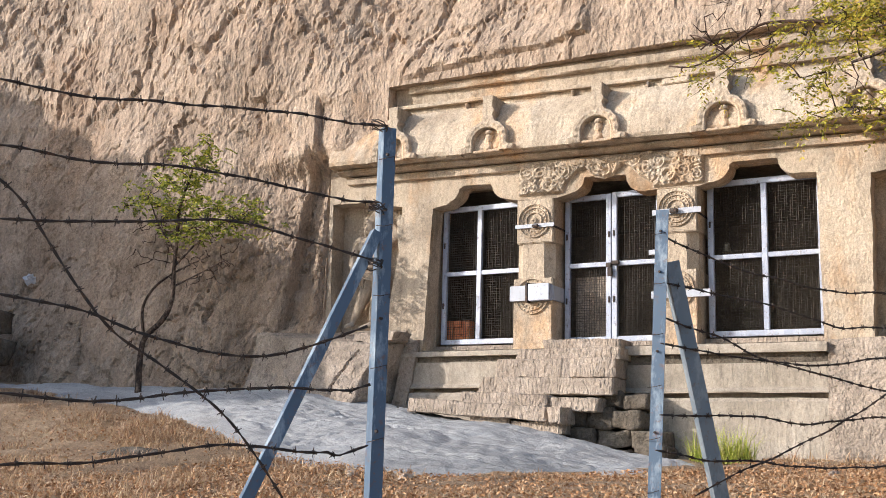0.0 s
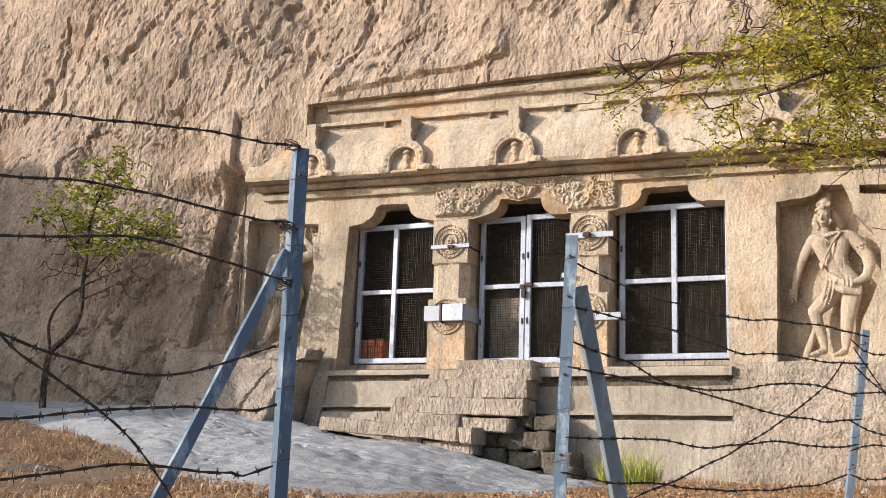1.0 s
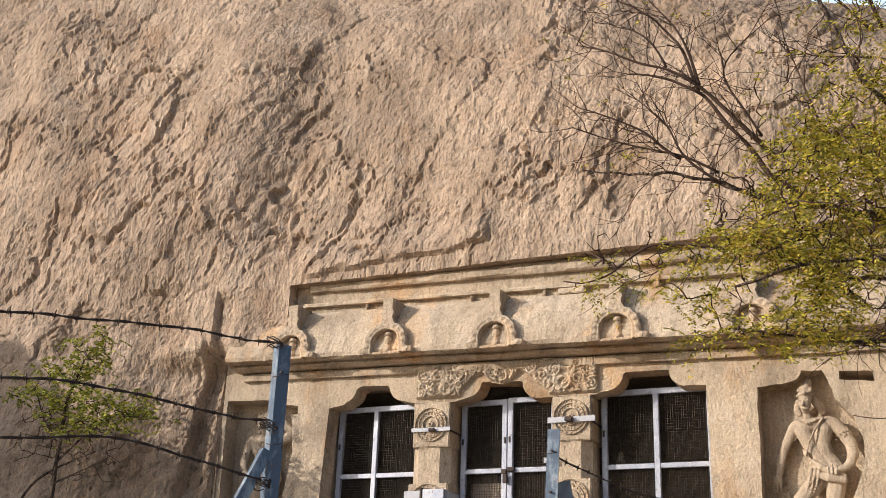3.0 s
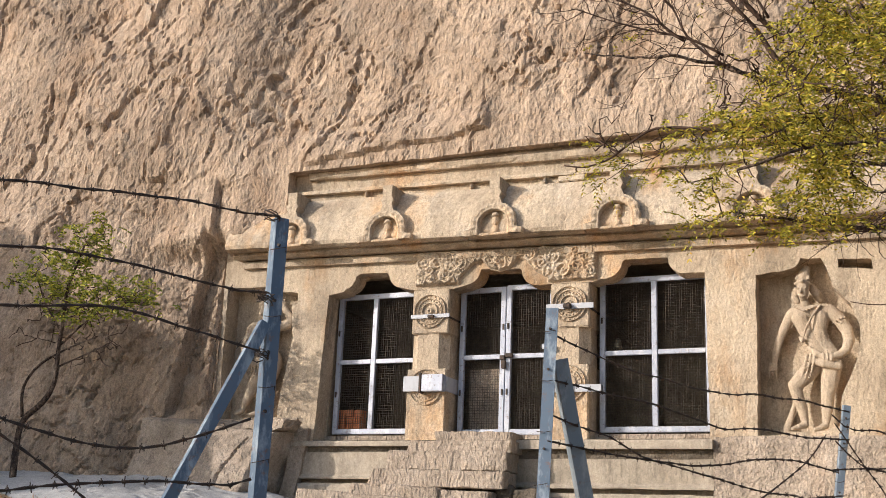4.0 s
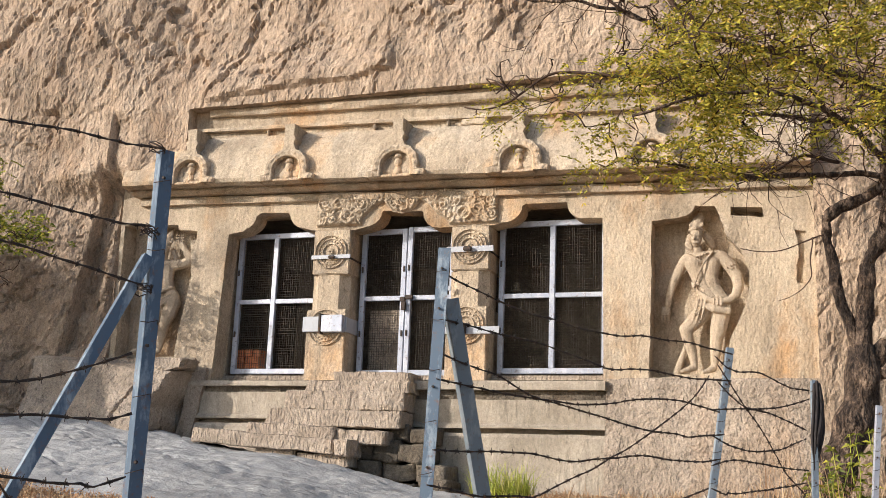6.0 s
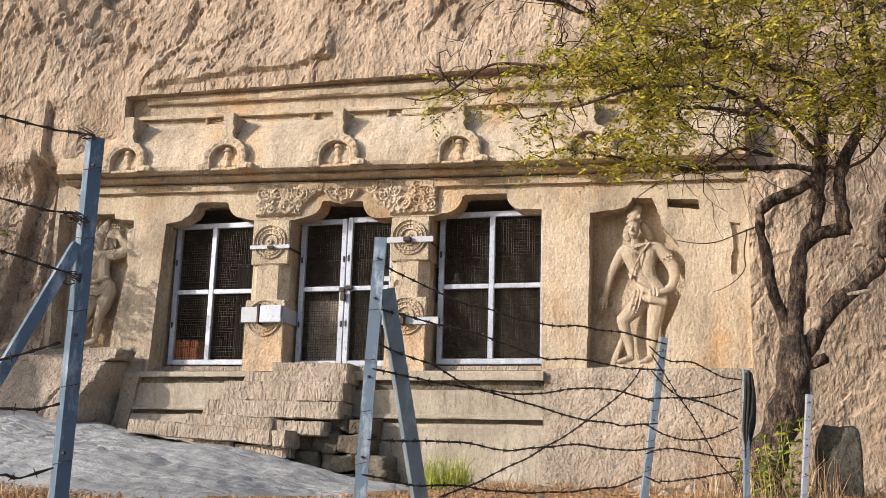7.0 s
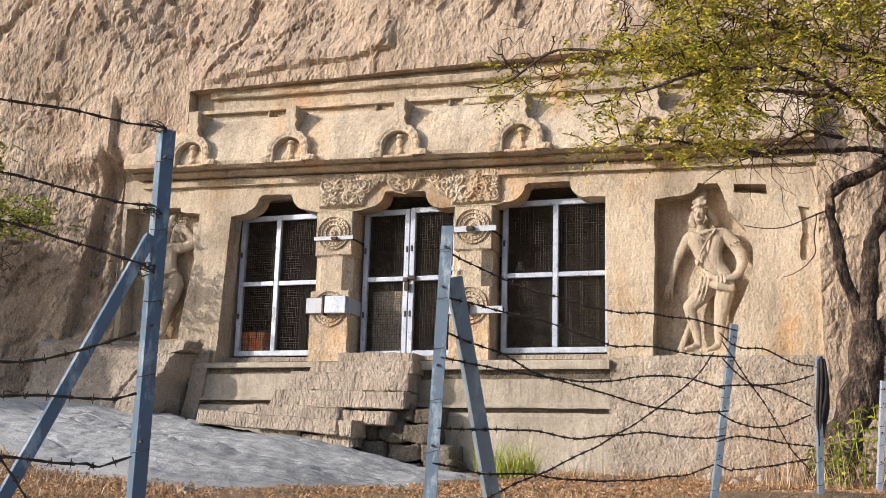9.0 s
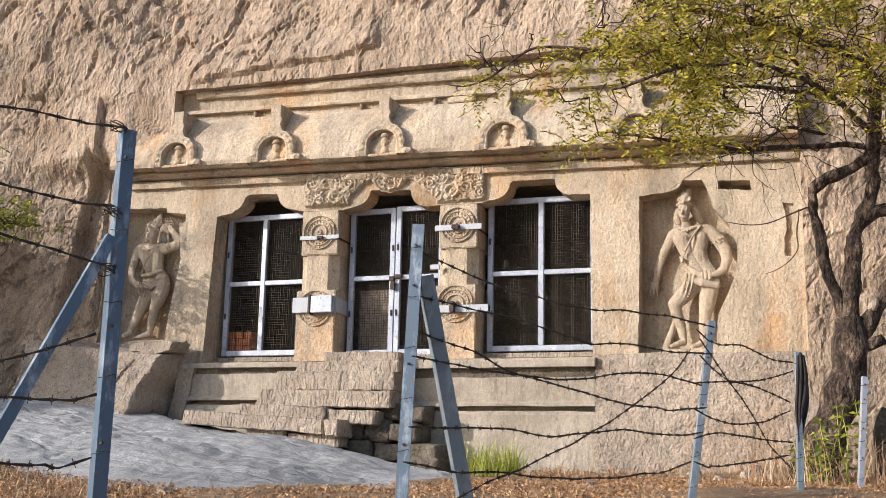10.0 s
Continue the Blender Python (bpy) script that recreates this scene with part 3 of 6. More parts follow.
def pillar(x0, x1, top, label):
    p = thing("pillar", label, "pillar", "carved pillars", at=((x0 + x1) / 2, 0.25, -0.14))
    off = Vector(p.location)

    def put(name, bm, mat=M_CARVED, lab="", smooth=False):
        bmesh.ops.translate(bm, verts=bm.verts, vec=-off)
        return part(name, bm, mat, p, lab, smooth)
    put("base_block", boxed(x0, x1, 0.0, 0.55, -0.14, 0.80, bevel=0.012))
    put("top_block", boxed(x0 + 0.04, x1 + 0.01, -0.005, 0.55, 1.27, top, bevel=0.012))
    bm = bmesh.new()
    c = 0.13
    ring = [(x0 + c, 0.02), (x1 - c, 0.02), (x1 - 0.01, c), (x1 - 0.01, 0.55 - c), (x1 - c, 0.53), (x0 + c, 0.53), (x0 + 0.01, 0.55 - c), (x0 + 0.01, c)]
    lo, hi = [bm.verts.new((x, y, 0.796)) for x, y in ring], [bm.verts.new((x, y, 1.274)) for x, y in ring]
    for i in range(8):
        bm.faces.new((lo[i], lo[(i + 1) % 8], hi[(i + 1) % 8], hi[i]))
    put("octagonal_shaft", bm)
    put("lotus_medallion", medallion((x0 + x1) / 2 + 0.02, 1.57, 0.23, -0.003), smooth=True)
    put("lotus_medallion", medallion((x0 + x1) / 2, 0.56, 0.24, 0.002), smooth=True)
    return p, put


p1, put1 = pillar(1.07, 1.63, 1.875, "square carved granite pillar with lotus roundels and white clamp")
put1("clamp_band", boxed(1.10, 1.66, -0.035, -0.012, 1.475, 1.525), M_WHITE, "white-painted iron clamp band")
put1("clamp_band", boxed(1.04, 1.30, -0.05, -0.01, 0.50, 0.70, bevel=0.004), M_WHITE, "white-painted metal plate")
put1("hasp", boxed(1.295, 1.325, -0.12, -0.005, 0.47, 0.73, bevel=0.004), M_WIRE)
put1("clamp_rod", boxed(1.635, 1.66, -0.03, 0.5, 1.47, 1.49), M_WIRE)
put1("clamp_box", boxed(1.33, 1.63, -0.11, 0.0, 0.49, 0.71, bevel=0.006), M_FRAME, "silver-painted metal box")
put1("hasp", boxed(1.36, 1.45, -0.08, -0.036, 1.47, 1.51, bevel=0.008), M_WIRE)
put1("clamp_band", boxed(1.632, 1.656, -0.01, 0.5, 0.50, 0.69), M_WHITE)
p2, put2 = pillar(3.01, 3.55, 1.845, "square carved granite pillar with lotus roundels and clamps")
put2("clamp_band", boxed(3.0, 3.62, -0.035, -0.012, 1.50, 1.57), M_WHITE, "white-painted iron clamp band")
put2("clamp_band", boxed(2.98, 3.72, -0.035, -0.012, 0.45, 0.54), M_WHITE, "white-painted iron clamp band")
put2("hasp", boxed(3.24, 3.34, -0.10, -0.036, 1.50, 1.56, bevel=0.01), M_WIRE)
put2("hasp", boxed(3.24, 3.30, -0.12, -0.036, 0.44, 0.58, bevel=0.01), M_WIRE)
put2("clamp_rod", boxed(3.55, 3.575, -0.03, 0.5, 1.50, 1.52), M_WIRE)
put2("clamp_band", boxed(2.96, 3.08, -0.06, -0.03, 1.0, 1.06), M_WHITE)

# carved makara garland over the door: a relief of scrolls on two capitals and a swag
rx_, rz_ = np.meshgrid(np.arange(1.06, 3.74, 0.0085), np.arange(1.80, 2.42, 0.0085))


def soft_box(x0, x1, z0, z1, w=0.03):
    return sstep(x0, x0 + w, rx_) * sstep(x1, x1 - w, rx_) * sstep(z0, z0 + w, rz_) * sstep(z1, z1 - w, rz_)


swag_lo = np.interp(rx_, [1.7, 1.85, 1.98, 2.1, 2.22, 2.36, 2.5, 2.62, 2.72, 2.84, 3.0], [1.93, 2.05, 2.17, 2.20, 2.09, 2.055, 2.09, 2.20, 2.16, 2.02, 1.92])
swag = sstep(0, 0.03, rz_ - swag_lo) * sstep(2.36, 2.33, rz_) * sstep(1.6, 1.7, rx_) * sstep(3.1, 3.0, rx_)
mask = np.maximum.reduce([soft_box(1.13, 1.80, 1.91, 2.37), soft_box(3.0, 3.68, 1.86, 2.33), swag])
hgt = np.zeros_like(rx_)
for kx, kz, kr, ks in ((1.24, 2.00, 0.12, 1), (1.38, 1.99, 0.09, -1), (1.27, 2.23, 0.13, -1), (1.45, 2.22, 0.14, 1), (1.60, 2.05, 0.13, -1), (1.63, 2.26, 0.11, 1), (1.8, 2.2, 0.12, 1), (1.98, 2.28, 0.09, -1),
                       (2.15, 2.28, 0.08, 1), (2.26, 2.2, 0.08, 1), (2.38, 2.24, 0.07, -1), (2.5, 2.2, 0.08, -1), (2.62, 2.28, 0.08, -1), (2.8, 2.24, 0.10, 1), (2.95, 2.12, 0.12, -1), (3.1, 2.2, 0.13, 1),
                       (3.22, 2.02, 0.14, -1), (3.42, 2.05, 0.12, 1), (3.58, 1.98, 0.10, -1), (3.57, 2.16, 0.10, 1), (3.4, 2.25, 0.10, -1), (3.56, 2.27, 0.08, 1)):
    dx_, dz_ = rx_ - kx, rz_ - kz
    d_ = np.hypot(dx_, dz_)
    w_ = sstep(kr * 1.15, kr * 0.7, d_)
    hgt = np.maximum(hgt, w_ * (0.55 + 0.45 * np.sin(d_ / kr * 15 + ks * np.arctan2(dz_, dx_) + kx * 40)))
wz, wx = fbm(rx_ * 5, rz_ * 5, 1.7, 2), fbm(rx_ * 5, rz_ * 5, 6.1, 2)
vine = 0.5 + 0.5 * np.sin(58 * (rx_ + 0.08 * wx) + 16 * wz)
hgt = np.maximum(hgt, vine * 0.8)
RY = 0.004 - mask * (0.05 + 0.036 * hgt + 0.03 * fbm(rx_ * 9, rz_ * 9, 3.3, 3))
carving = thing("carved_garland", "makara garland relief of scrolls carved over the doorway", "relief carving", at=(2.4, 0.0, 2.1))
full = np.stack([rx_ - 2.4, RY, rz_ - 2.1], -1)
on = (mask[:-1, :-1] + mask[1:, 1:]) > 0.01
for nm, x0, x1 in (("scroll_capital", 1.0, 1.82), ("swag", 1.82, 2.94), ("scroll_capital", 2.94, 3.8)):
    ob = sheet(nm, full, M_CARVED, on & (rx_[:-1, :-1] >= x0) & (rx_[:-1, :-1] < x1))
    ob.parent = carving

# mouldings: architrave strip, cornice and the recessed courses above it
cornice = thing("cornice", "long curved rock-cut cornice with horseshoe arches", "cornice", kind="structure")
part("architrave_strip", swept(bmesh.new(), [(0.02, 2.30), (-0.07, 2.30), (-0.08, 2.37), (-0.06, 2.40), (0.02, 2.40)], -1.62, 7.45, tilt(-1.6), tilt(7.45), 120, 0.012, 3.0), M_CARVED, cornice)
part("roll_moulding", swept(bmesh.new(), [(0.02, 2.42), (-0.14, 2.42), (-0.22, 2.455), (-0.2, 2.49), (0.02, 2.49)], -1.7, 7.45, tilt(-1.6), tilt(7.45), 120, 0.012, 5.0), M_CARVED, cornice)
kap = [(0.3, 2.492), (-0.30, 2.492), (-0.365, 2.515), (-0.375, 2.57), (-0.35, 2.70), (-0.305, 2.85), (-0.24, 3.0), (-0.16, 3.13), (-0.09, 3.22), (-0.07, 3.25), (0.3, 3.25)]
part("curved_eave", swept(bmesh.new(), kap, -1.75, 7.45, tilt(-1.75), tilt(7.45), 160, 0.016, 1.0), M_CARVED, cornice)
part("course", swept(bmesh.new(), [(0.3, 3.252), (-0.005, 3.252), (-0.005, 3.345), (0.3, 3.345)], -0.87, 7.45, tilt(-0.9), tilt(7.45), 120, 0.010, 2.0), M_CARVED, cornice)
part("course", swept(bmesh.new(), [(0.3, 3.347), (-0.085, 3.347), (-0.09, 3.375), (-0.08, 3.40), (0.3, 3.40)], -0.87, 7.45, tilt(-0.9), tilt(7.45), 120, 0.014, 4.0), M_CARVED, cornice)
part("course", swept(bmesh.new(), [(0.3, 3.402), (0.015, 3.402), (0.0, 3.60), (-0.02, 3.95), (0.3, 3.95)], -0.87, 7.45, tilt(-0.9), tilt(7.45), 120, 0.014, 6.0), M_CARVED, cornice)
part("course", swept(bmesh.new(), [(0.3, 3.575), (-0.07, 3.575), (-0.09, 3.60), (-0.10, 3.66), (0.0, 3.80), (0.3, 3.80)], -0.60, 7.45, tilt(-0.6), tilt(7.45), 120, 0.02, 8.0), M_CARVED, cornice)
for bx0, bx1 in ((3.16, 3.52), (4.42, 4.5), (0.33, 0.36), (1.92, 1.95), (2.96, 2.99)):
    part("raised_block", boxed(bx0, bx1, -0.10, 0.0, 3.25 + tilt(bx0), 3.33 + tilt(bx0), bevel=0.01), M_CARVED, cornice)


def kudu(x, label):
    """A horseshoe arch on the eave: scrolled frame, sunk recess with a small worn head, and a projecting finial."""
    z0 = 2.50 + tilt(x)
    k = thing("horseshoe_arch", label, "carved arch", "horseshoe arches on the cornice", at=(x, -0.30, z0))
    inner = [(0.20, 0.0)] + arc_pts(0, 0.13, 0.205, -20, 200, 22) + [(-0.20, 0.0)]
    outer = []
    for i in range(61):
        t = radians(-38 + 256 * i / 60)
        r = 0.305 + 0.006 * math.cos(t * 13)
        outer.append((r * math.cos(t), 0.15 + 0.98 * r * math.sin(t)))
    outer = [(0.40, -0.01), (0.41, 0.06), (0.335, 0.075)] + [p_ for p_ in outer if p_[1] > 0.08] + [(-0.335, 0.075), (-0.41, 0.06), (-0.40, -0.01)]
    bm = bmesh.new()
    # frame: a strip between the inner and outer outlines, leaning with the eave
    m_ = 60

    def resample(pl, m):
        d = [0]
        for a_, b_ in zip(pl, pl[1:]):
            d.append(d[-1] + math.dist(a_, b_))
        s = np.linspace(0, d[-1], m)
        return list(zip(np.interp(s, d, [p_[0] for p_ in pl]), np.interp(s, d, [p_[1] for p_ in pl])))
    ii, oo = resample(inner, m_), resample(outer, m_)

    def yy(z):
        return -0.135 + float(np.interp(z, [0, 0.2, 0.35, 0.5, 0.65], [0.0, 0.005, 0.03, 0.09, 0.16]))
    rows = []
    for f, h in ((0.0, -0.2), (0.0, 0.012), (0.16, 0.026), (0.28, 0.012), (0.42, 0.03), (0.72, 0.028), (0.84, 0.012), (0.96, 0.018), (1.0, 0.0), (1.04, -0.2)):
        row = []
        for i, ((xa, za), (xb, zb)) in enumerate(zip(ii, oo)):
            xx, zz = xa + (xb - xa) * f, za + (zb - za) * f
            hh = h + (0.011 * math.sin(i * 1.35) if 0.4 < f < 0.8 else 0)
            row.append(bm.verts.new((xx, yy(zz) - hh, zz)))
        rows.append(row)
    for r0, r1 in zip(rows, rows[1:]):
        for i in range(m_ - 1):
            bm.faces.new((r0[i], r0[i + 1], r1[i + 1], r1[i]))
    part("arch_frame", bm, M_CARVED, k, smooth=True)
    bm = bmesh.new()
    bmesh.ops.create_uvsphere(bm, u_segments=14, v_segments=10, radius=1, matrix=Matrix.Translation((0.01, -0.06, 0.19)) @ Matrix.Diagonal((0.055, 0.05, 0.075, 1)))
    bmesh.ops.create_cone(bm, cap_ends=True, segments=12, radius1=0.085, radius2=0.045, depth=0.12, matrix=Matrix.Translation((0.01, -0.055, 0.07)))
    bmesh.ops.create_cone(bm, cap_ends=True, segments=12, radius1=0.06, radius2=0.04, depth=0.05, matrix=Matrix.Translation((0.01, -0.06, 0.275)))
    part("bust", bm, M_CARVED, k, smooth=True)
    part("ledge", boxed(-0.215, 0.215, -0.135, 0.02, -0.012, 0.022, bevel=0.006), M_CARVED, k)
    bm = bmesh.new()
    fin = [(-0.15, 0.37), (-0.10, 0.44), (-0.075, 0.52), (-0.10, 0.58), (-0.075, 0.63), (-0.085, 0.79), (0.065, 0.79), (0.06, 0.63), (0.085, 0.58), (0.06, 0.52), (0.09, 0.44), (0.14, 0.37)]
    plate(bm, fin, [], -0.085, 0.34)
    part("finial", bm, M_CARVED, k)
    return k


kudu(-0.66, "worn horseshoe arch with a small bust under the cornice end")
for x in (0.84, 2.40, 4.01, 5.64):
    kudu(x, "scroll-edged horseshoe arch with a bust and projecting finial")

# ---- plinth and steps ----
plinth = thing("plinth", "moulded granite plinth below the pillared openings", "plinth", kind="structure")
for x0, x1, zz in ((-0.66, 1.3, -0.02), (2.5, 5.06, -0.10)):
    part("top_slab", swept(bmesh.new(), [(0.05, -0.142), (-0.09, -0.142), (-0.10, -0.17), (-0.10, -0.20 + zz * 0.5), (0.05, -0.20 + zz * 0.5)], x0, x1, 0, 0, 40, 0.008, 1.5), M_PLINTH, plinth)
    part("dark_groove", boxed(x0, x1, 0.10, 0.3, -0.29 + zz, -0.19), M_PLINTH, plinth)
    part("band", swept(bmesh.new(), [(0.2, -0.265 + zz), (-0.02, -0.265 + zz), (-0.02, -0.55 + zz), (-0.07, -0.59 + zz), (-0.07, -0.615 + zz), (0.2, -0.615 + zz)], x0, x1, 0, 0, 40, 0.01, 2.5), M_PLINTH, plinth)
    part("dark_groove", boxed(x0, x1, 0.12, 0.3, -0.70 + zz, -0.61 + zz), M_PLINTH, plinth)
    part("base_course", swept(bmesh.new(), [(0.3, -0.675 + zz), (-0.05, -0.675 + zz), (-0.08, -0.72 + zz), (-0.12, -1.7), (0.3, -1.7)], x0, x1, 0, 0, 40, 0.015, 3.5), M_PLINTH, plinth)
part("band", boxed(1.25, 2.55, -0.02, 0.3, -1.7, -0.145), M_PLINTH, plinth)
# dressed rock below the niches
ax_, az_ = np.meshgrid(np.arange(5.055, 7.56, 0.05), np.arange(-1.8, -0.09, 0.05))
AY = -0.05 - 0.12 * sstep(-0.3, -1.6, az_) + 0.035 * fbm(ax_ * 1.4, az_ * 1.4, 2.0, 3) + 0.012 * fbm(ax_ * 7, az_ * 7, 2.0, 2) + 0.12 * sstep(0.0, 0.06, az_ + 0.12)
tagged(sheet("wall_apron", np.stack([ax_, AY, az_], -1), M_APRON), "rough granite face below the relief niche", "wall", kind="structure")
tagged(mesh_object("wall_apron_core", boxed(5.06, 7.55, 0.0, 0.5, -1.8, -0.19), M_ROCK), "rough granite mass below the relief niche", "wall", kind="structure")


def hewn(outline, y0, y1, seed, amount=0.03, scale=3.0, cuts=12):
    """A block cut to an outline of (x, z) and left with a broken, faceted face."""
    bm = plate(bmesh.new(), outline, [], y0, y1)
    bmesh.ops.recalc_face_normals(bm, faces=bm.faces[:])
    bmesh.ops.subdivide_edges(bm, edges=bm.edges[:], cuts=cuts, use_grid_fill=True)
    bmesh.ops.triangulate(bm, faces=bm.faces[:])
    for v in bm.verts:
        q = v.co * scale + Vector((seed, 0, 0))
        v.co += amount * Vector((noise.noise(q), 1.4 * noise.noise(q * 1.3 + Vector((5, 1, 2))), noise.noise(q + Vector((1, 7, 2))))) + 0.35 * amount * Vector((noise.noise(q * 4), noise.noise(q * 4.3), noise.noise(q * 3.9)))
    return bm


lx_, lz_ = np.meshgrid(np.arange(-2.75, -0.50, 0.03), np.arange(-1.3, 0.20, 0.03))
LY = -0.56 - 0.26 * sstep(0.1, -0.9, lz_) + 0.07 * fbm(lx_ * 1.2, lz_ * 1.2, 7.0, 4) + 0.02 * fbm(lx_ * 6, lz_ * 6, 7.0, 3) + 0.5 * sstep(0.0, 0.12, lz_ + 0.10 * (lx_ + 1.5))
LY = LY + 0.9 * sstep(0.0, 0.10, lx_ + 0.60 - 0.36 * (lz_ + 0.08) - 0.05 * fbm(lz_ * 3, 0.0, 2.2, 2))
seam = np.abs(lx_ + 0.98 - 0.30 * np.sin(2.2 * (lz_ + 0.2)) - 0.05 * fbm(lz_ * 4, 0.0, 5.0, 2))
LY = LY + 0.05 * sstep(0.03, 0.0, seam) * sstep(-0.1, -0.2, lz_)
tagged(sheet("ledge_rock", np.stack([lx_, LY, lz_], -1), M_APRON, None, False), "rough uncut rock ledge beneath the smaller relief", "rock", kind="structure")
tagged(mesh_object("ledge_side", hewn([(-0.74, -1.05), (-0.66, -0.5), (-0.55, -0.02), (-0.34, 0.02), (-0.42, -0.5), (-0.50, -1.05)], -0.09, 0.06, 2.0, 0.03), M_APRON), "dark broken side of the rock ledge", "rock", kind="structure")
tagged(mesh_object("broken_stone", hewn([(-1.10, -0.02), (-1.06, 0.08), (-0.70, 0.13), (-0.40, 0.10), (-0.46, -0.01), (-0.72, -0.06)], -0.52, -0.12, 8.0, 0.03), M_APRON), "broken granite fragment lying on the rock ledge", "stone")


def rock_block(x0, x1, y0, y1, z0, z1, seed, cuts=5, amt=0.02):
    """A split stone: a box whose faces are uneven and whose arrises are worn."""
    random.seed(seed)
    bm = boxed(x0, x1, y0, y1, z0, z1)
    bmesh.ops.subdivide_edges(bm, edges=bm.edges[:], cuts=cuts, use_grid_fill=True)
    c = Vector(((x0 + x1) / 2, (y0 + y1) / 2, (z0 + z1) / 2))
    for v in bm.verts:
        onx = (abs(v.co.x - x0) < 1e-4) + (abs(v.co.x - x1) < 1e-4)
        ony = (abs(v.co.y - y0) < 1e-4) + (abs(v.co.y - y1) < 1e-4)
        onz = (abs(v.co.z - z0) < 1e-4) + (abs(v.co.z - z1) < 1e-4)
        if onx + ony + onz >= 2:
            v.co += (c - v.co).normalized() * 0.018
        p = v.co * 3.5 + Vector((seed, 0, 0))
        v.co += amt * Vector((noise.noise(p), noise.noise(p * 1.7 + Vector((5, 1, 2))) * 1.3, noise.noise(p * 1.3 + Vector((1, 7, 2)))))
    return bm


steps = thing("stone_steps", "flight of rough-hewn granite steps before the door", "steps", at=(1.8, -0.6, -1.5))


def step_stone(x0, x1, y, z0, z1, seed, fall=-0.03, slant=0.04, deep=0.45):
    """A long hewn stone: pecked front, ragged arrises, a raked end, lying slightly out of level."""
    bm = rock_block(x0, x1, y, y + deep, z0, z1, seed, 20, 0.012)
    for v in bm.verts:
        f = (v.co.x - x0) / (x1 - x0)
        v.co.x += slant * (1 - f) * (v.co.z - z1) / (z1 - z0) * -1
        v.co.z += fall * (v.co.x - x0) + 0.010 * noise.noise((v.co.x * 5, seed, v.co.z * 9))
        q = v.co * 17
        v.co += 0.009 * Vector((noise.noise(q), noise.noise(q + Vector((3, 5, 1))), noise.noise(q + Vector((8, 2, 6)))))
    bmesh.ops.translate(bm, verts=bm.verts, vec=-Vector(steps.location))
    return part("step_stone", bm, M_STEP, steps)


for n, (x0, x1, y, z0, z1, fall, slant) in enumerate((
        (1.62, 2.66, -0.28, -0.175, -0.045, -0.01, 0.02), (1.34, 2.70, -0.39, -0.305, -0.165, -0.01, -0.05), (1.06, 2.66, -0.44, -0.535, -0.292, -0.008, -0.03),
        (0.97, 2.70, -0.63, -0.745, -0.535, -0.018, -0.10), (0.74, 1.92, -0.80, -0.93, -0.725, -0.035, -0.04), (1.90, 2.55, -0.74, -0.965, -0.795, -0.02, 0.0),
        (0.12, 2.02, -1.04, -0.985, -0.815, -0.062, -0.02), (2.03, 2.22, -1.07, -1.125, -0.925, 0.0, 0.03), (1.50, 2.16, -0.92, -1.235, -1.09, -0.01, 0.0), (0.95, 1.48, -0.93, -1.16, -1.03, -0.03, 0.0))):
    step_stone(x0, x1, y, z0, z1, n * 3.7 + 1, fall, slant)
random.seed(3)
# rubble flank; the shadow of the steps is put into its dark colour
for r in range(4):
    xx = 2.06 + 0.1 * random.random()
    while xx < 2.98 - 0.07 * r:
        w = random.uniform(0.24, 0.5)
        h = random.uniform(0.19, 0.25)
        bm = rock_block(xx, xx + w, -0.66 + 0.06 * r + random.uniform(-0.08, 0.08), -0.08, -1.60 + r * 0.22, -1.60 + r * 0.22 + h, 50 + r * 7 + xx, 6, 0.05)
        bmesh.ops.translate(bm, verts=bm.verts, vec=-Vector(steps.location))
        part("rubble_stone", bm, M_DARK_SHADED_STONE, steps, "irregular rubble stone, coloured dark as step shade", True)
        xx += w


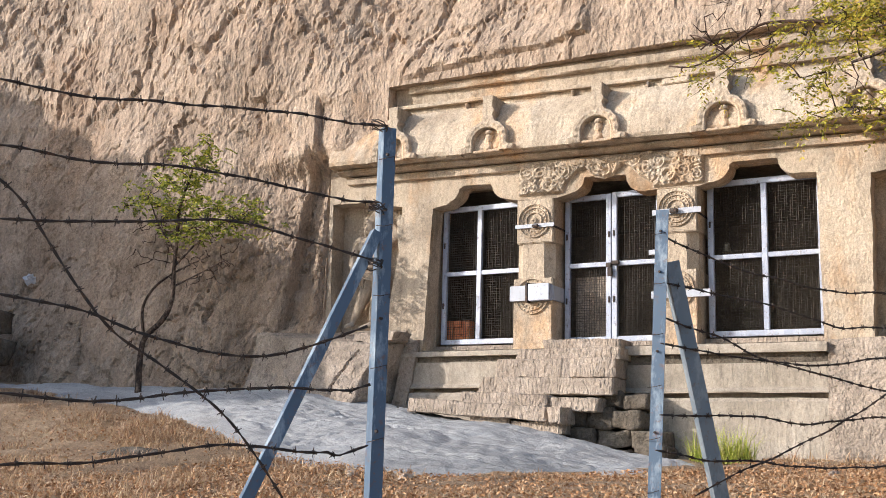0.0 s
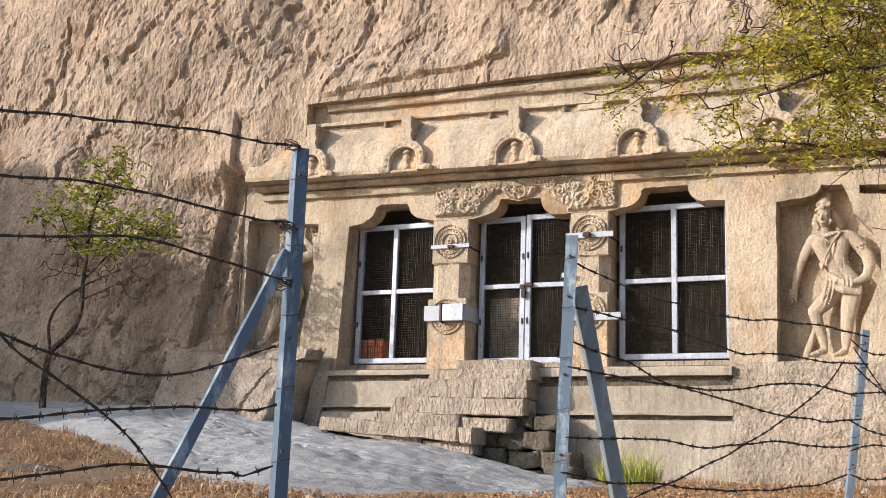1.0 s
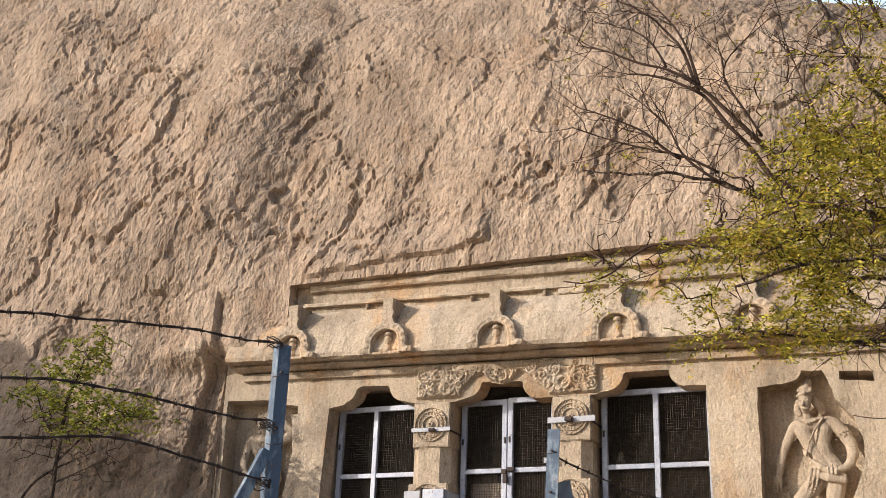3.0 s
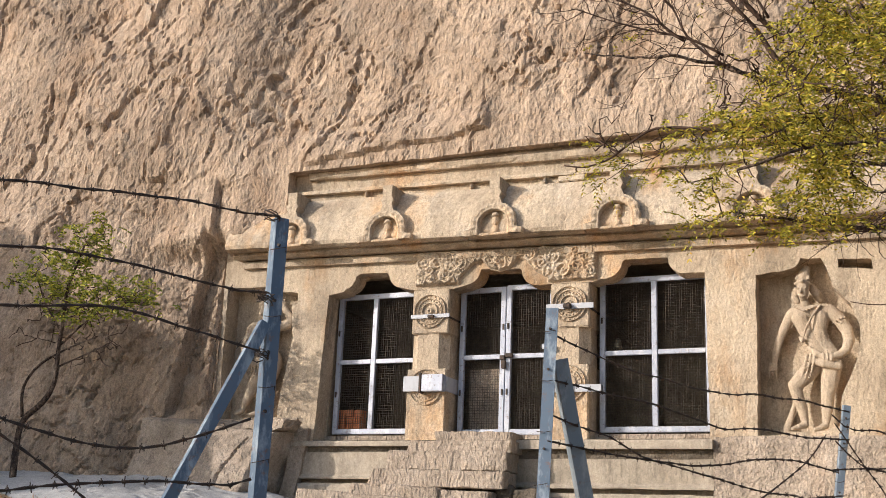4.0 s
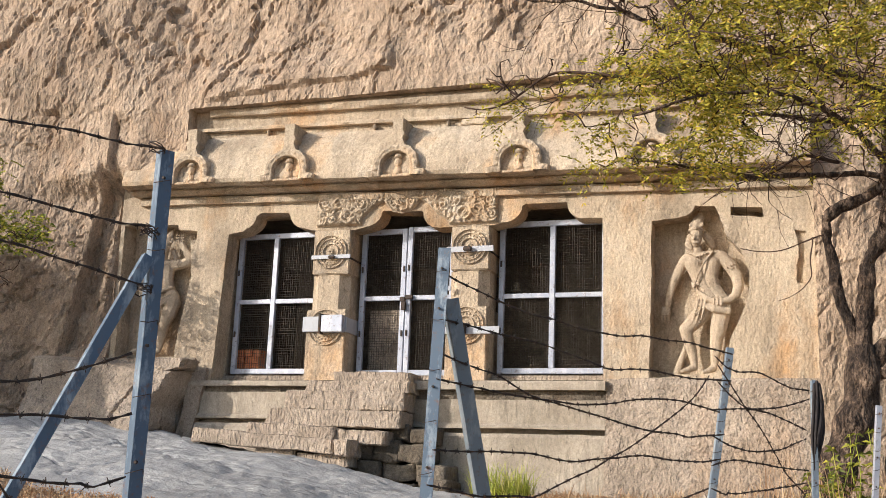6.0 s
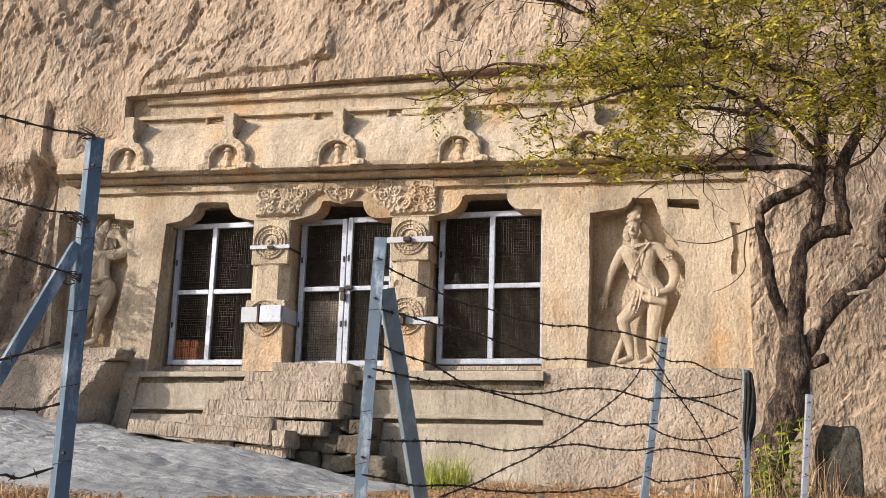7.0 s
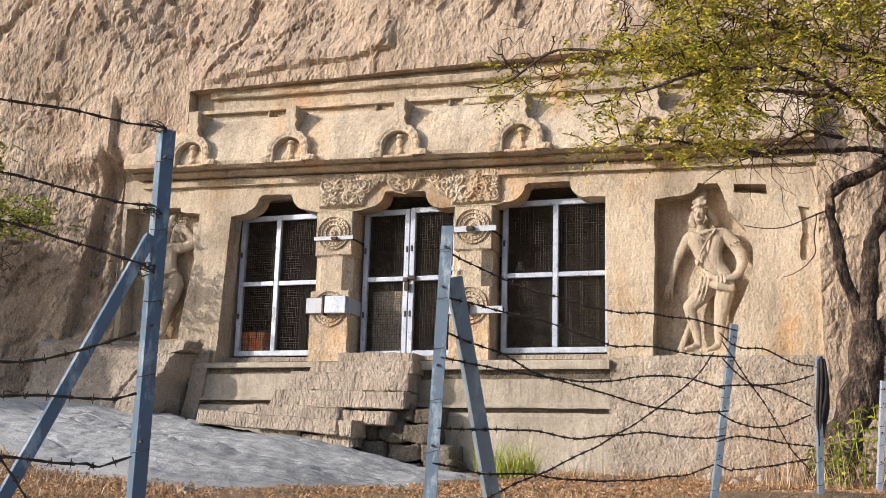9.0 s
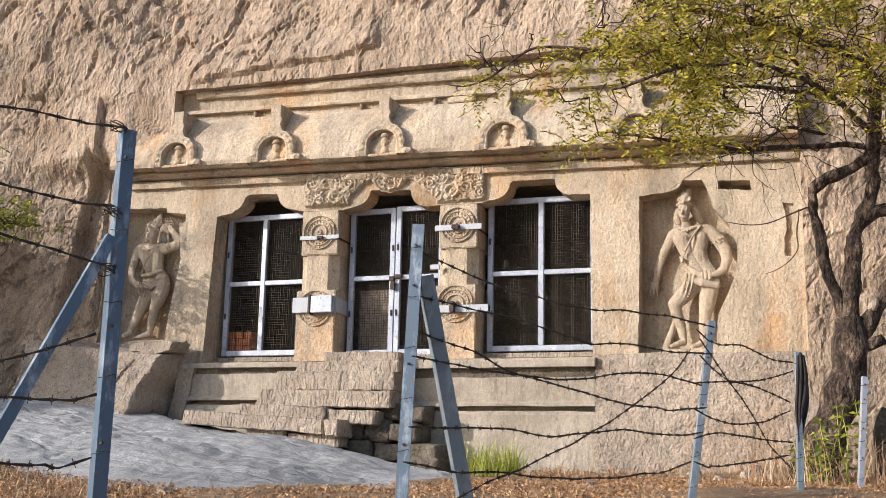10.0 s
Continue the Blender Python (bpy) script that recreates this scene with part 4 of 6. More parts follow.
# ---- iron gates with wire net ----
def gate(name, x0, x1, z0, z1, verticals, horizontals, label, extra=()):
    g = thing(name, label, name.replace("_", " ") if name != "window_gate" else "window", "silver grilles", at=((x0 + x1) / 2, 0.35, z0))
    off = Vector(g.location)

    def put(nm, bm, mat, lab=""):
        bmesh.ops.translate(bm, verts=bm.verts, vec=-off)
        return part(nm, bm, mat, g, lab)
    w = 0.07
    stiles = []
    for x in (x0, x1 - w):
        stiles.append(put("stile", boxed(x, x + w, 0.32, 0.38, z0, z1, bevel=0.006), M_FRAME))
    for z in (z0, z1 - w):
        put("rail", boxed(x0 + w, x1 - w, 0.322, 0.378, z, z + w, bevel=0.006), M_FRAME)
    for x in verticals:
        put("mullion", boxed(x - 0.035, x + 0.035, 0.318, 0.377, z0 + w, z1 - w, bevel=0.006), M_FRAME)
    for z in horizontals:
        xs = [x0 + w, *[v for v in verticals], x1 - w]
        for i, (a_, b_) in enumerate(zip(xs, xs[1:])):
            put("crossbar", boxed(a_ + (0.036 if i else 0), b_ - (0.036 if i < len(xs) - 2 else 0), 0.324, 0.376, z - 0.03, z + 0.03, bevel=0.005), M_FRAME)
    bm = bmesh.new()
    st = 0.034
    for i in range(int((x1 - x0) / st)):
        x = x0 + (i + 0.5) * st + 0.004 * math.sin(i * 3.1)
        box(bm, x - 0.0019, x + 0.0019, 0.384, 0.389, z0 + 0.02, z1 - 0.02)
    for i in range(int((z1 - z0) / st)):
        z = z0 + (i + 0.5) * st + 0.003 * math.sin(i * 2.3)
        box(bm, x0 + 0.02, x1 - 0.02, 0.390, 0.395, z - 0.0019, z + 0.0019)
    tagged(put("wire_net", bm, M_NET, "brown woven wire netting"), kind="stuff")
    for x, st_ in zip((x0 + 0.028, x1 - 0.028), stiles):
        for z in (z0 + 0.28 * (z1 - z0), z0 + 0.72 * (z1 - z0)):
            put("hinge", boxed(x - 0.012, x + 0.012, 0.306, 0.33, z - 0.04, z + 0.04, bevel=0.004), M_WIRE).parent = st_
    for nm, b6, mt in extra:
        put(nm, boxed(*b6, bevel=0.006), mt)
    return g


gate("window_gate", -0.20, 1.16, -0.01, 1.94, (0.38,), (0.985,), "silver-painted iron window grille with wire netting")
gate("window_gate", 3.60, 5.0, -0.01, 1.95, (4.30,), (0.98,), "wide silver-painted iron window grille with wire netting")
gate("door_gate", 1.67, 2.32, -0.03, 1.93, (), (0.99,), "silver-painted iron door leaf, closed, with wire netting", (("latch", (2.26, 2.33, 0.28, 0.32, 0.94, 1.0), M_WIRE),))
gate("door_gate", 2.33, 3.0, -0.03, 1.945, (), (0.99,), "silver-painted iron door leaf, closed and chained", (("latch", (2.34, 2.44, 0.27, 0.318, 0.97, 1.02), M_WIRE), ("padlock", (2.29, 2.35, 0.255, 0.30, 0.82, 0.93), M_WIRE)))
tagged(mesh_object("threshold", boxed(-0.26, 5.0, 0.28, 0.5, -0.124, -0.035, bevel=0.01), M_STEP), "low stone threshold under the grilles", "threshold", kind="structure")

tagged(mesh_object("board", boxed(1.76, 2.19, 0.50, 0.53, -0.12, 0.86, bevel=0.004), M_APRON), "pale grey board standing inside the closed door", "board")

# bricks stacked behind the grille
random.seed(11)
for r in range(3):
    for c in range(3):
        bx = -0.17 + c * 0.118 + random.uniform(-0.006, 0.006)
        bm = boxed(bx, bx + 0.108, 0.42 + random.uniform(0, 0.02), 0.62, 0.05 + r * 0.098, 0.05 + r * 0.098 + 0.092, bevel=0.006)
        tagged(mesh_object("brick", bm, M_BRICK), "red clay brick in a stack behind the grille", "brick", "stacked bricks")
tagged(mesh_object("stone_block", boxed(-0.22, 0.35, 0.504, 0.8, -0.122, 0.048, bevel=0.01), M_CARVED), "low stone ledge carrying the bricks", "stone")
bm = boxed(0.19, 0.30, 0.52, 0.7, 0.05, 0.09, bevel=0.005)
tagged(mesh_object("brick", bm, M_BRICK), "broken red brick beside the stack", "brick", "stacked bricks")
bm = bmesh.new()
prof = [(0.012, 0.13), (0.03, 0.12), (0.04, 0.08), (0.048, 0.03), (0.065, 0.0)]
for i in range(16):
    t = i * math.tau / 16
    for r_, z in prof:
        bm.verts.new((3.80 + r_ * math.cos(t), 0.46 + r_ * math.sin(t), 1.06 + z))
bm.verts.ensure_lookup_table()
for i in range(16):
    for j in range(4):
        bm.faces.new([bm.verts[i * 5 + j], bm.verts[((i + 1) % 16) * 5 + j], bm.verts[((i + 1) % 16) * 5 + j + 1], bm.verts[i * 5 + j + 1]])
tube(bm, [(3.80, 0.46, 1.185), (3.80, 0.46, 2.22)], 0.004, 5)
tagged(mesh_object("hanging_bell", bm, M_BRASS, True), "small old brass bell hanging behind the window grille", "bell")

# ---- fence ----
def angle_iron(bm, base, top, w=0.06, t=0.006, turn=0.0):
    """An L-shaped steel bar from base to top."""
    base, top = Vector(base), Vector(top)
    d = (top - base).normalized()
    a_ = Matrix.Rotation(radians(turn), 3, d) @ (Vector((1, 0, 0)) - d * d.x).normalized()
    b_ = d.cross(a_)
    prof = [(0, 0), (w, 0), (w, t), (t, t), (t, w), (0, w)]
    lo, hi = ([bm.verts.new(p + u * a_ + v * b_) for u, v in prof] for p in (base, top))
    for i in range(6):
        bm.faces.new((lo[i], lo[(i + 1) % 6], hi[(i + 1) % 6], hi[i]))
    bm.faces.new(lo[::-1])
    bm.faces.new(hi)
    return bm


def fence_post(base, top, label, w=0.06, turn=35, mat=M_POST, brace=None, bolts=6):
    p = thing("fence_post", label, "fence post", "barbed wire fence posts", at=base)
    off = Vector(base)
    bm = angle_iron(bmesh.new(), (0, 0, 0), Vector(top) - off, w, 0.007, turn)
    bar = part("post", bm, mat, p)
    d = Vector(top) - off
    for i in range(bolts):
        c = d * (0.12 + 0.8 * i / max(bolts - 1, 1))
        bm = bmesh.new()
        tube(bm, [c + Vector((-0.015, -0.012, 0.01 * math.sin(i * 5))), c + Vector((w * 0.5, -0.02, 0.0)), c + Vector((w * 0.9, 0.01, 0.012)), c + Vector((w * 0.5, 0.05, 0.0))], 0.0022, 5)
        part("wire_tie", bm, M_WIRE, bar)
    for f in (0.3, 0.55, 0.8, 0.93):
        c = d * f + Vector((w * 0.45, -0.008, 0))
        bm = bmesh.new()
        bmesh.ops.create_cone(bm, cap_ends=True, segments=8, radius1=0.008, radius2=0.007, depth=0.012, matrix=Matrix.Translation(c) @ Matrix.Rotation(radians(90), 4, "X"))
        part("bolt", bm, M_WIRE, bar)
    if brace:
        b0, b1, bw, bt, bmat = brace
        part("brace", angle_iron(bmesh.new(), Vector(b0) - off, Vector(b1) - off, bw, 0.007, bt), bmat, p, "angle-iron brace bolted to the post")
    return p


PA0, PA1 = Vector((4.724, -9.000, -2.043)), Vector((4.734, -9.000, -0.038))
PB0, PB1 = Vector((5.301, -7.000, -1.934)), Vector((5.375, -7.000, -0.078))
PC0, PC1 = Vector((6.649, -4.500, -1.764)), Vector((6.842, -4.500, -0.354))
PD0, PD1 = Vector((7.403, -3.500, -1.680)), Vector((7.429, -3.500, -0.496))
PE0, PE1 = Vector((7.871, -2.500, -1.626)), Vector((7.957, -2.500, -0.610))
fence_post(PA0, PA1, "weathered blue-painted angle-iron gate post with brace", 0.062, 57, M_POST, ((4.315, -9.620, -2.096), (4.718, -9.030, -0.529), 0.05, 55, M_POST))
fence_post(PB0, PB1, "weathered blue-painted angle-iron gate post with leaning brace", 0.075, 4, M_POST, ((5.607, -6.550, -1.928), (5.412, -6.950, -0.389), 0.085, 35, M_BRACE))
fence_post(PC0, PC1, "leaning pale blue angle-iron fence post in dry grass", 0.052, 20, M_PALE)
fence_post(PD0, PD1, "pale blue angle-iron fence post wrapped with black cloth", 0.045, 20, M_PALE)
fence_post(PE0, PE1, "pale blue angle-iron fence post behind the tree", 0.045, 20, M_FRAME)


def barbed_wire(pts, label, seed, sag=0.0, r=0.0035, wob=0.012):
    """Two twisted strands through pts, with a four-pointed barb every 12 cm."""
    random.seed(seed)
    pts = [Vector(p) for p in pts]
    fine = []
    for a_, b_ in zip(pts, pts[1:]):
        n = max(4, int((b_ - a_).length / 0.03))
        for i in range(n):
            s = i / n
            p = a_.lerp(b_, s)
            p.z -= sag * 4 * s * (1 - s)
            fine.append(p)
    fine.append(pts[-1])
    sm = []
    for i, p in enumerate(fine):
        lo, hi = max(0, i - 5), min(len(fine), i + 6)
        c = sum(fine[lo:hi], Vector()) / (hi - lo) if 5 < i < len(fine) - 6 else p
        c = c + wob * Vector((noise.noise((i * 0.09, seed, 0)), noise.noise((i * 0.09, seed, 5)), noise.noise((i * 0.11, seed, 9)))) * min(1, i / 10, (len(fine) - 1 - i) / 10)
        sm.append(c)
    ob = thing("barbed_wire", label, "barbed wire", "barbed wire strands", at=sm[0])
    off = sm[0]
    for ph in (0, math.pi):
        bm = bmesh.new()
        tube(bm, [p - off + r * Vector((0.2 * math.cos(i * 0.9 + ph), math.cos(i * 0.9 + ph), math.sin(i * 0.9 + ph))) for i, p in enumerate(sm)], r, 5)
        part("strand", bm, M_WIRE, ob, smooth=True)
    step = max(1, int(0.115 / 0.03))
    for i in range(3, len(sm) - 2, step):
        bm = bmesh.new()
        d = (sm[i + 1] - sm[i - 1]).normalized()
        side = d.cross(Vector((0, 0, 1))).normalized()
        up = side.cross(d)
        t = random.uniform(0, math.tau)
        for k in range(2):
            v = math.cos(t + k * 1.5) * side + math.sin(t + k * 1.5) * up
            tube(bm, [sm[i] - off - 0.022 * v + 0.006 * d * (k - 0.5), sm[i] - off + 0.022 * v + 0.010 * d * (k - 0.5)], [0.0018, 0.0024], 4)
        ring = []
        for j in range(9):
            a2 = j * 1.5
            ring.append(sm[i] - off + 0.0085 * (math.cos(a2) * side + math.sin(a2) * up) + d * (j - 4) * 0.0022)
        tube(bm, ring, 0.0026, 4)
        part("barb", bm, M_WIRE, ob)
    return ob

# strands between the posts
barbed_wire([(3.444, -11.910, -0.238), (3.974, -10.526, -0.179), (4.076, -10.314, -0.185), (4.267, -9.923, -0.137), (4.401, -9.654, -0.096), (4.522, -9.417, -0.058), (4.654, -9.163, -0.058), (4.736, -9.005, -0.035)], "rusty barbed wire strand tied to the blue gate post", 1)
barbed_wire([(3.457, -11.892, -0.509), (3.988, -10.507, -0.437), (4.069, -10.336, -0.430), (4.156, -10.157, -0.441), (4.278, -9.909, -0.396), (4.390, -9.687, -0.387), (4.460, -9.547, -0.399), (4.585, -9.305, -0.415), (4.664, -9.153, -0.420), (4.732, -9.022, -0.406)], "rusty barbed wire strand tied to the blue gate post", 2)
barbed_wire([(3.466, -11.867, -0.812), (4.003, -10.485, -0.718), (4.139, -10.202, -0.684), (4.288, -9.896, -0.624), (4.433, -9.609, -0.583), (4.567, -9.347, -0.627), (4.659, -9.171, -0.658), (4.726, -9.042, -0.677)], "rusty barbed wire strand tied to the blue gate post", 3)
barbed_wire([(3.478, -11.848, -0.973), (4.018, -10.465, -0.991), (4.136, -10.219, -1.023), (4.257, -9.974, -1.098), (4.421, -9.650, -1.168), (4.500, -9.492, -1.156), (4.608, -9.282, -1.083), (4.721, -9.060, -0.980)], "rusty barbed wire strand tied to the blue gate post", 4)
barbed_wire([(3.493, -11.819, -1.343), (4.038, -10.437, -1.357), (4.136, -10.233, -1.374), (4.230, -10.039, -1.370), (4.361, -9.774, -1.312), (4.471, -9.555, -1.283), (4.613, -9.275, -1.277), (4.690, -9.128, -1.268), (4.735, -9.040, -1.238)], "rusty barbed wire strand tied to the blue gate post", 5)
barbed_wire([(3.512, -11.802, -1.647), (4.052, -10.418, -1.616), (4.184, -10.142, -1.600), (4.289, -9.927, -1.569), (4.381, -9.741, -1.527), (4.457, -9.590, -1.515), (4.562, -9.384, -1.532), (4.673, -9.169, -1.552), (4.736, -9.046, -1.505)], "rusty barbed wire strand tied to the blue gate post", 6)
barbed_wire([(3.438, -11.880, 0.015), (3.994, -10.498, -0.551), (4.054, -10.378, -0.662), (4.109, -10.269, -0.854), (4.161, -10.169, -1.036), (4.240, -10.012, -1.146), (4.337, -9.820, -1.254), (4.395, -9.707, -1.349), (4.467, -9.569, -1.480), (4.557, -9.400, -1.733)], "rusty barbed wire strand tied to the blue gate post", 7)
barbed_wire([(5.418, -6.976, -0.239), (5.474, -6.880, -0.268), (5.718, -6.467, -0.370), (5.948, -6.077, -0.407), (6.183, -5.679, -0.431), (6.377, -5.352, -0.392), (6.598, -4.976, -0.381), (6.878, -4.503, -0.409)], "rusty barbed wire strand sagging between fence posts", 8)
barbed_wire([(5.419, -6.977, -0.513), (5.565, -6.728, -0.531), (5.696, -6.506, -0.548), (5.923, -6.121, -0.580), (6.168, -5.705, -0.672), (6.344, -5.408, -0.617), (6.562, -5.039, -0.643), (6.867, -4.524, -0.612)], "rusty barbed wire strand sagging between fence posts", 9)
barbed_wire([(5.412, -6.990, -0.717), (5.500, -6.839, -0.757), (5.699, -6.503, -0.820), (5.748, -6.420, -0.881), (5.822, -6.294, -0.917), (6.003, -5.987, -0.952), (6.195, -5.661, -1.002), (6.401, -5.314, -1.063), (6.494, -5.157, -1.026), (6.540, -5.078, -1.068), (6.816, -4.612, -1.018)], "rusty barbed wire strand sagging between fence posts", 10)
barbed_wire([(5.399, -7.012, -0.869), (5.675, -6.543, -0.910), (5.924, -6.121, -0.920), (6.057, -5.896, -0.926), (6.168, -5.708, -0.885), (6.372, -5.360, -0.825), (6.528, -5.098, -0.802), (6.792, -4.652, -0.859)], "rusty barbed wire strand sagging between fence posts", 11)
barbed_wire([(5.394, -7.023, -1.278), (5.564, -6.734, -1.273), (5.800, -6.334, -1.249), (5.875, -6.207, -1.271), (5.977, -6.033, -1.306), (6.084, -5.852, -1.266), (6.340, -5.418, -1.215), (6.651, -4.893, -1.241), (6.792, -4.654, -1.198)], "rusty barbed wire strand sagging between fence posts", 12)
barbed_wire([(5.378, -7.053, -1.477), (5.590, -6.693, -1.532), (5.756, -6.409, -1.517), (6.014, -5.971, -1.559), (6.299, -5.490, -1.536), (6.548, -5.068, -1.500), (6.716, -4.784, -1.413)], "rusty barbed wire strand sagging between fence posts", 13)
barbed_wire([(5.525, -6.804, -1.728), (5.661, -6.572, -1.617), (6.014, -5.972, -1.387), (6.330, -5.434, -1.119), (6.622, -4.939, -0.804), (6.728, -4.759, -0.601)], "rusty barbed wire strand sagging between fence posts", 14)
barbed_wire([(6.766, -4.693, -0.446), (6.873, -4.515, -0.552), (7.101, -4.130, -0.502), (7.218, -3.935, -0.601), (7.405, -3.620, -0.593)], "rusty barbed wire strand slung to the cloth-wrapped post", 15)
barbed_wire([(6.781, -4.669, -0.633), (6.904, -4.462, -0.783), (7.017, -4.274, -0.808), (7.213, -3.943, -0.758), (7.403, -3.625, -0.662)], "rusty barbed wire strand slung to the cloth-wrapped post", 16)
barbed_wire([(6.742, -4.736, -0.848), (6.941, -4.400, -0.807), (7.132, -4.079, -0.814), (7.374, -3.676, -0.917)], "rusty barbed wire strand slung to the cloth-wrapped post", 17)
barbed_wire([(6.739, -4.741, -1.033), (6.897, -4.475, -1.121), (7.124, -4.095, -1.120), (7.371, -3.680, -0.985)], "rusty barbed wire strand slung to the cloth-wrapped post", 18)
barbed_wire([(6.736, -4.748, -1.250), (6.860, -4.538, -1.186), (7.160, -4.034, -1.225), (7.383, -3.660, -1.234)], "rusty barbed wire strand slung to the cloth-wrapped post", 19)
barbed_wire([(6.733, -4.753, -1.412), (6.820, -4.608, -1.455), (7.078, -4.173, -1.401), (7.360, -3.701, -1.333)], "rusty barbed wire strand slung to the cloth-wrapped post", 20)
barbed_wire([(6.782, -4.665, -0.506), (6.942, -4.399, -0.777), (7.126, -4.091, -1.055), (7.180, -4.001, -1.223), (7.356, -3.707, -1.430)], "rusty barbed wire strand slung to the cloth-wrapped post", 21)
fence_post((3.544, -11.860, -2.661), (3.509, -11.860, -0.201), "blue-painted angle-iron fence post", 0.065, 20)
# loose wire ends twisted about the gate post's head
random.seed(21)
for n, z in enumerate((0.03, -0.36, -0.62)):
    bm = bmesh.new()
    c = Vector((4.720, -9.02, z-0.078))
    for k in range(3):
        t0 = random.uniform(0, 6)
        tube(bm, [c - PA1 + Vector((0.036 * math.cos(t0 + j * 0.8) * (1 + 0.1 * k), 0.034 * math.sin(t0 + j * 0.8), 0.01 * k + 0.022 * math.sin(j * 0.9 + k))) for j in range(12)], 0.0028, 5)
    ob = mesh_object("wire_knot", bm, M_WIRE, True)
    ob.location = PA1
    tagged(ob, "tangle of rusty wire ends wound round the post", "wire")


# ---- relief figures ----
def limb(bm, pts, radii, flat=0.75):
    """A rounded, tapering limb of overlapping balls and tubes."""
    pts = [Vector(p) for p in pts]
    for (p, r), (q, s) in zip(zip(pts, radii), zip(pts[1:], radii[1:])):
        n = max(2, int((q - p).length / 0.03))
        for i in range(n + 1):
            f = i / n
            c, rr = p.lerp(q, f), (r + (s - r) * f)
            bmesh.ops.create_icosphere(bm, subdivisions=2, radius=rr, matrix=Matrix.Translation(c) @ Matrix.Diagonal((1, flat, 1, 1)))


def relief(name, bm, label):
    ob = mesh_object(name, bm, M_FIGURE, True)
    rm = ob.modifiers.new("melt", "REMESH")
    rm.mode, rm.voxel_size, rm.use_smooth_shade = "VOXEL", 0.008, True
    sm = ob.modifiers.new("worn", "SMOOTH")
    sm.iterations, sm.factor = 1, 0.5
    return tagged(ob, label, "relief statue")


def gp(u, v, y=0.2):
    """A place in the larger niche, from the figure's own drawing grid."""
    return (6.12 + (u - 320) * 0.00271 - (v - 235) * 0.00005, y, 1.59 - (v - 235) * 0.00286 - (u - 320) * 0.000176)


def body(bm, at, rows, flat=0.75):
    limb(bm, [at(u, v, y) for u, v, y, _ in rows], [r for *_, r in rows], flat)


bm = bmesh.new()
body(bm, gp, [(318, 258, 0.10, 0.052), (318, 240, 0.09, 0.070), (319, 218, 0.09, 0.074)], 0.95)
body(bm, gp, [(313, 228, 0.022, 0.012), (311, 244, 0.012, 0.018)])
body(bm, gp, [(303, 258, 0.045, 0.012), (318, 260, 0.04, 0.015), (330, 257, 0.05, 0.012)])
for u in (300, 326):
    body(bm, gp, [(u - 5, 226, 0.03, 0.011), (u + 6, 225, 0.03, 0.011)])
body(bm, gp, [(290, 204, 0.08, 0.022), (318, 197, 0.02, 0.026), (346, 203, 0.08, 0.022)])
body(bm, gp, [(318, 190, 0.11, 0.082), (322, 165, 0.13, 0.075), (330, 140, 0.16, 0.055)])
for u, v in ((294, 184), (318, 178), (344, 182)):
    body(bm, gp, [(u, v, 0.07, 0.022), (u + 2, v - 10, 0.08, 0.014)])
body(bm, gp, [(352, 215, 0.16, 0.045), (372, 240, 0.18, 0.055), (384, 262, 0.20, 0.04)])
body(bm, gp, [(288, 225, 0.16, 0.04), (280, 255, 0.18, 0.045), (290, 272, 0.18, 0.035)])
body(bm, gp, [(322, 278, 0.13, 0.05), (326, 298, 0.15, 0.06)])
body(bm, gp, [(275, 322, 0.18, 0.075), (335, 318, 0.15, 0.085), (410, 308, 0.17, 0.085)])
body(bm, gp, [(305, 345, 0.15, 0.105), (325, 395, 0.16, 0.092), (352, 440, 0.17, 0.085), (372, 480, 0.17, 0.10)])
body(bm, gp, [(385, 340, 0.15, 0.110), (375, 395, 0.16, 0.092), (390, 440, 0.17, 0.085), (425, 490, 0.17, 0.10)])
body(bm, gp, [(262, 330, 0.19, 0.068), (238, 375, 0.20, 0.060), (214, 425, 0.20, 0.052), (200, 470, 0.20, 0.050), (190, 520, 0.20, 0.038)])
for du in (-12, 0, 12):
    body(bm, gp, [(184 + du, 535, 0.19, 0.022), (180 + du * 1.3, 570, 0.19, 0.017), (182 + du * 1.2, 592, 0.20, 0.011)])
body(bm, gp, [(425, 312, 0.17, 0.085), (462, 345, 0.15, 0.080), (490, 390, 0.14, 0.074), (498, 430, 0.13, 0.066), (486, 470, 0.10, 0.055), (462, 492, 0.08, 0.046), (430, 500, 0.06, 0.038)])
for dv in (-14, -4, 6, 16):
    body(bm, gp, [(428, 500 + dv, 0.04, 0.017), (396, 496 + dv, 0.035, 0.013)])
for k in (0, 14):
    body(bm, gp, [(436, 366 + k, 0.10, 0.012), (462, 350 + k, 0.07, 0.013), (486, 338 + k, 0.10, 0.012)])
    body(bm, gp, [(200, 398 + k, 0.15, 0.010), (220, 406 + k, 0.13, 0.011), (238, 412 + k, 0.15, 0.010)])
body(bm, gp, [(345, 545, 0.17, 0.112), (312, 585, 0.13, 0.102), (276, 622, 0.10, 0.082), (284, 665, 0.13, 0.070), (300, 715, 0.17, 0.062), (308, 760, 0.18, 0.045)])
body(bm, gp, [(308, 776, 0.17, 0.046), (285, 788, 0.12, 0.036), (262, 797, 0.09, 0.026)])
body(bm, gp, [(422, 545, 0.17, 0.118), (414, 600, 0.15, 0.104), (404, 650, 0.15, 0.080), (400, 700, 0.17, 0.072), (394, 755, 0.18, 0.046)])
body(bm, gp, [(390, 774, 0.17, 0.046), (372, 787, 0.12, 0.036), (352, 796, 0.09, 0.026)])
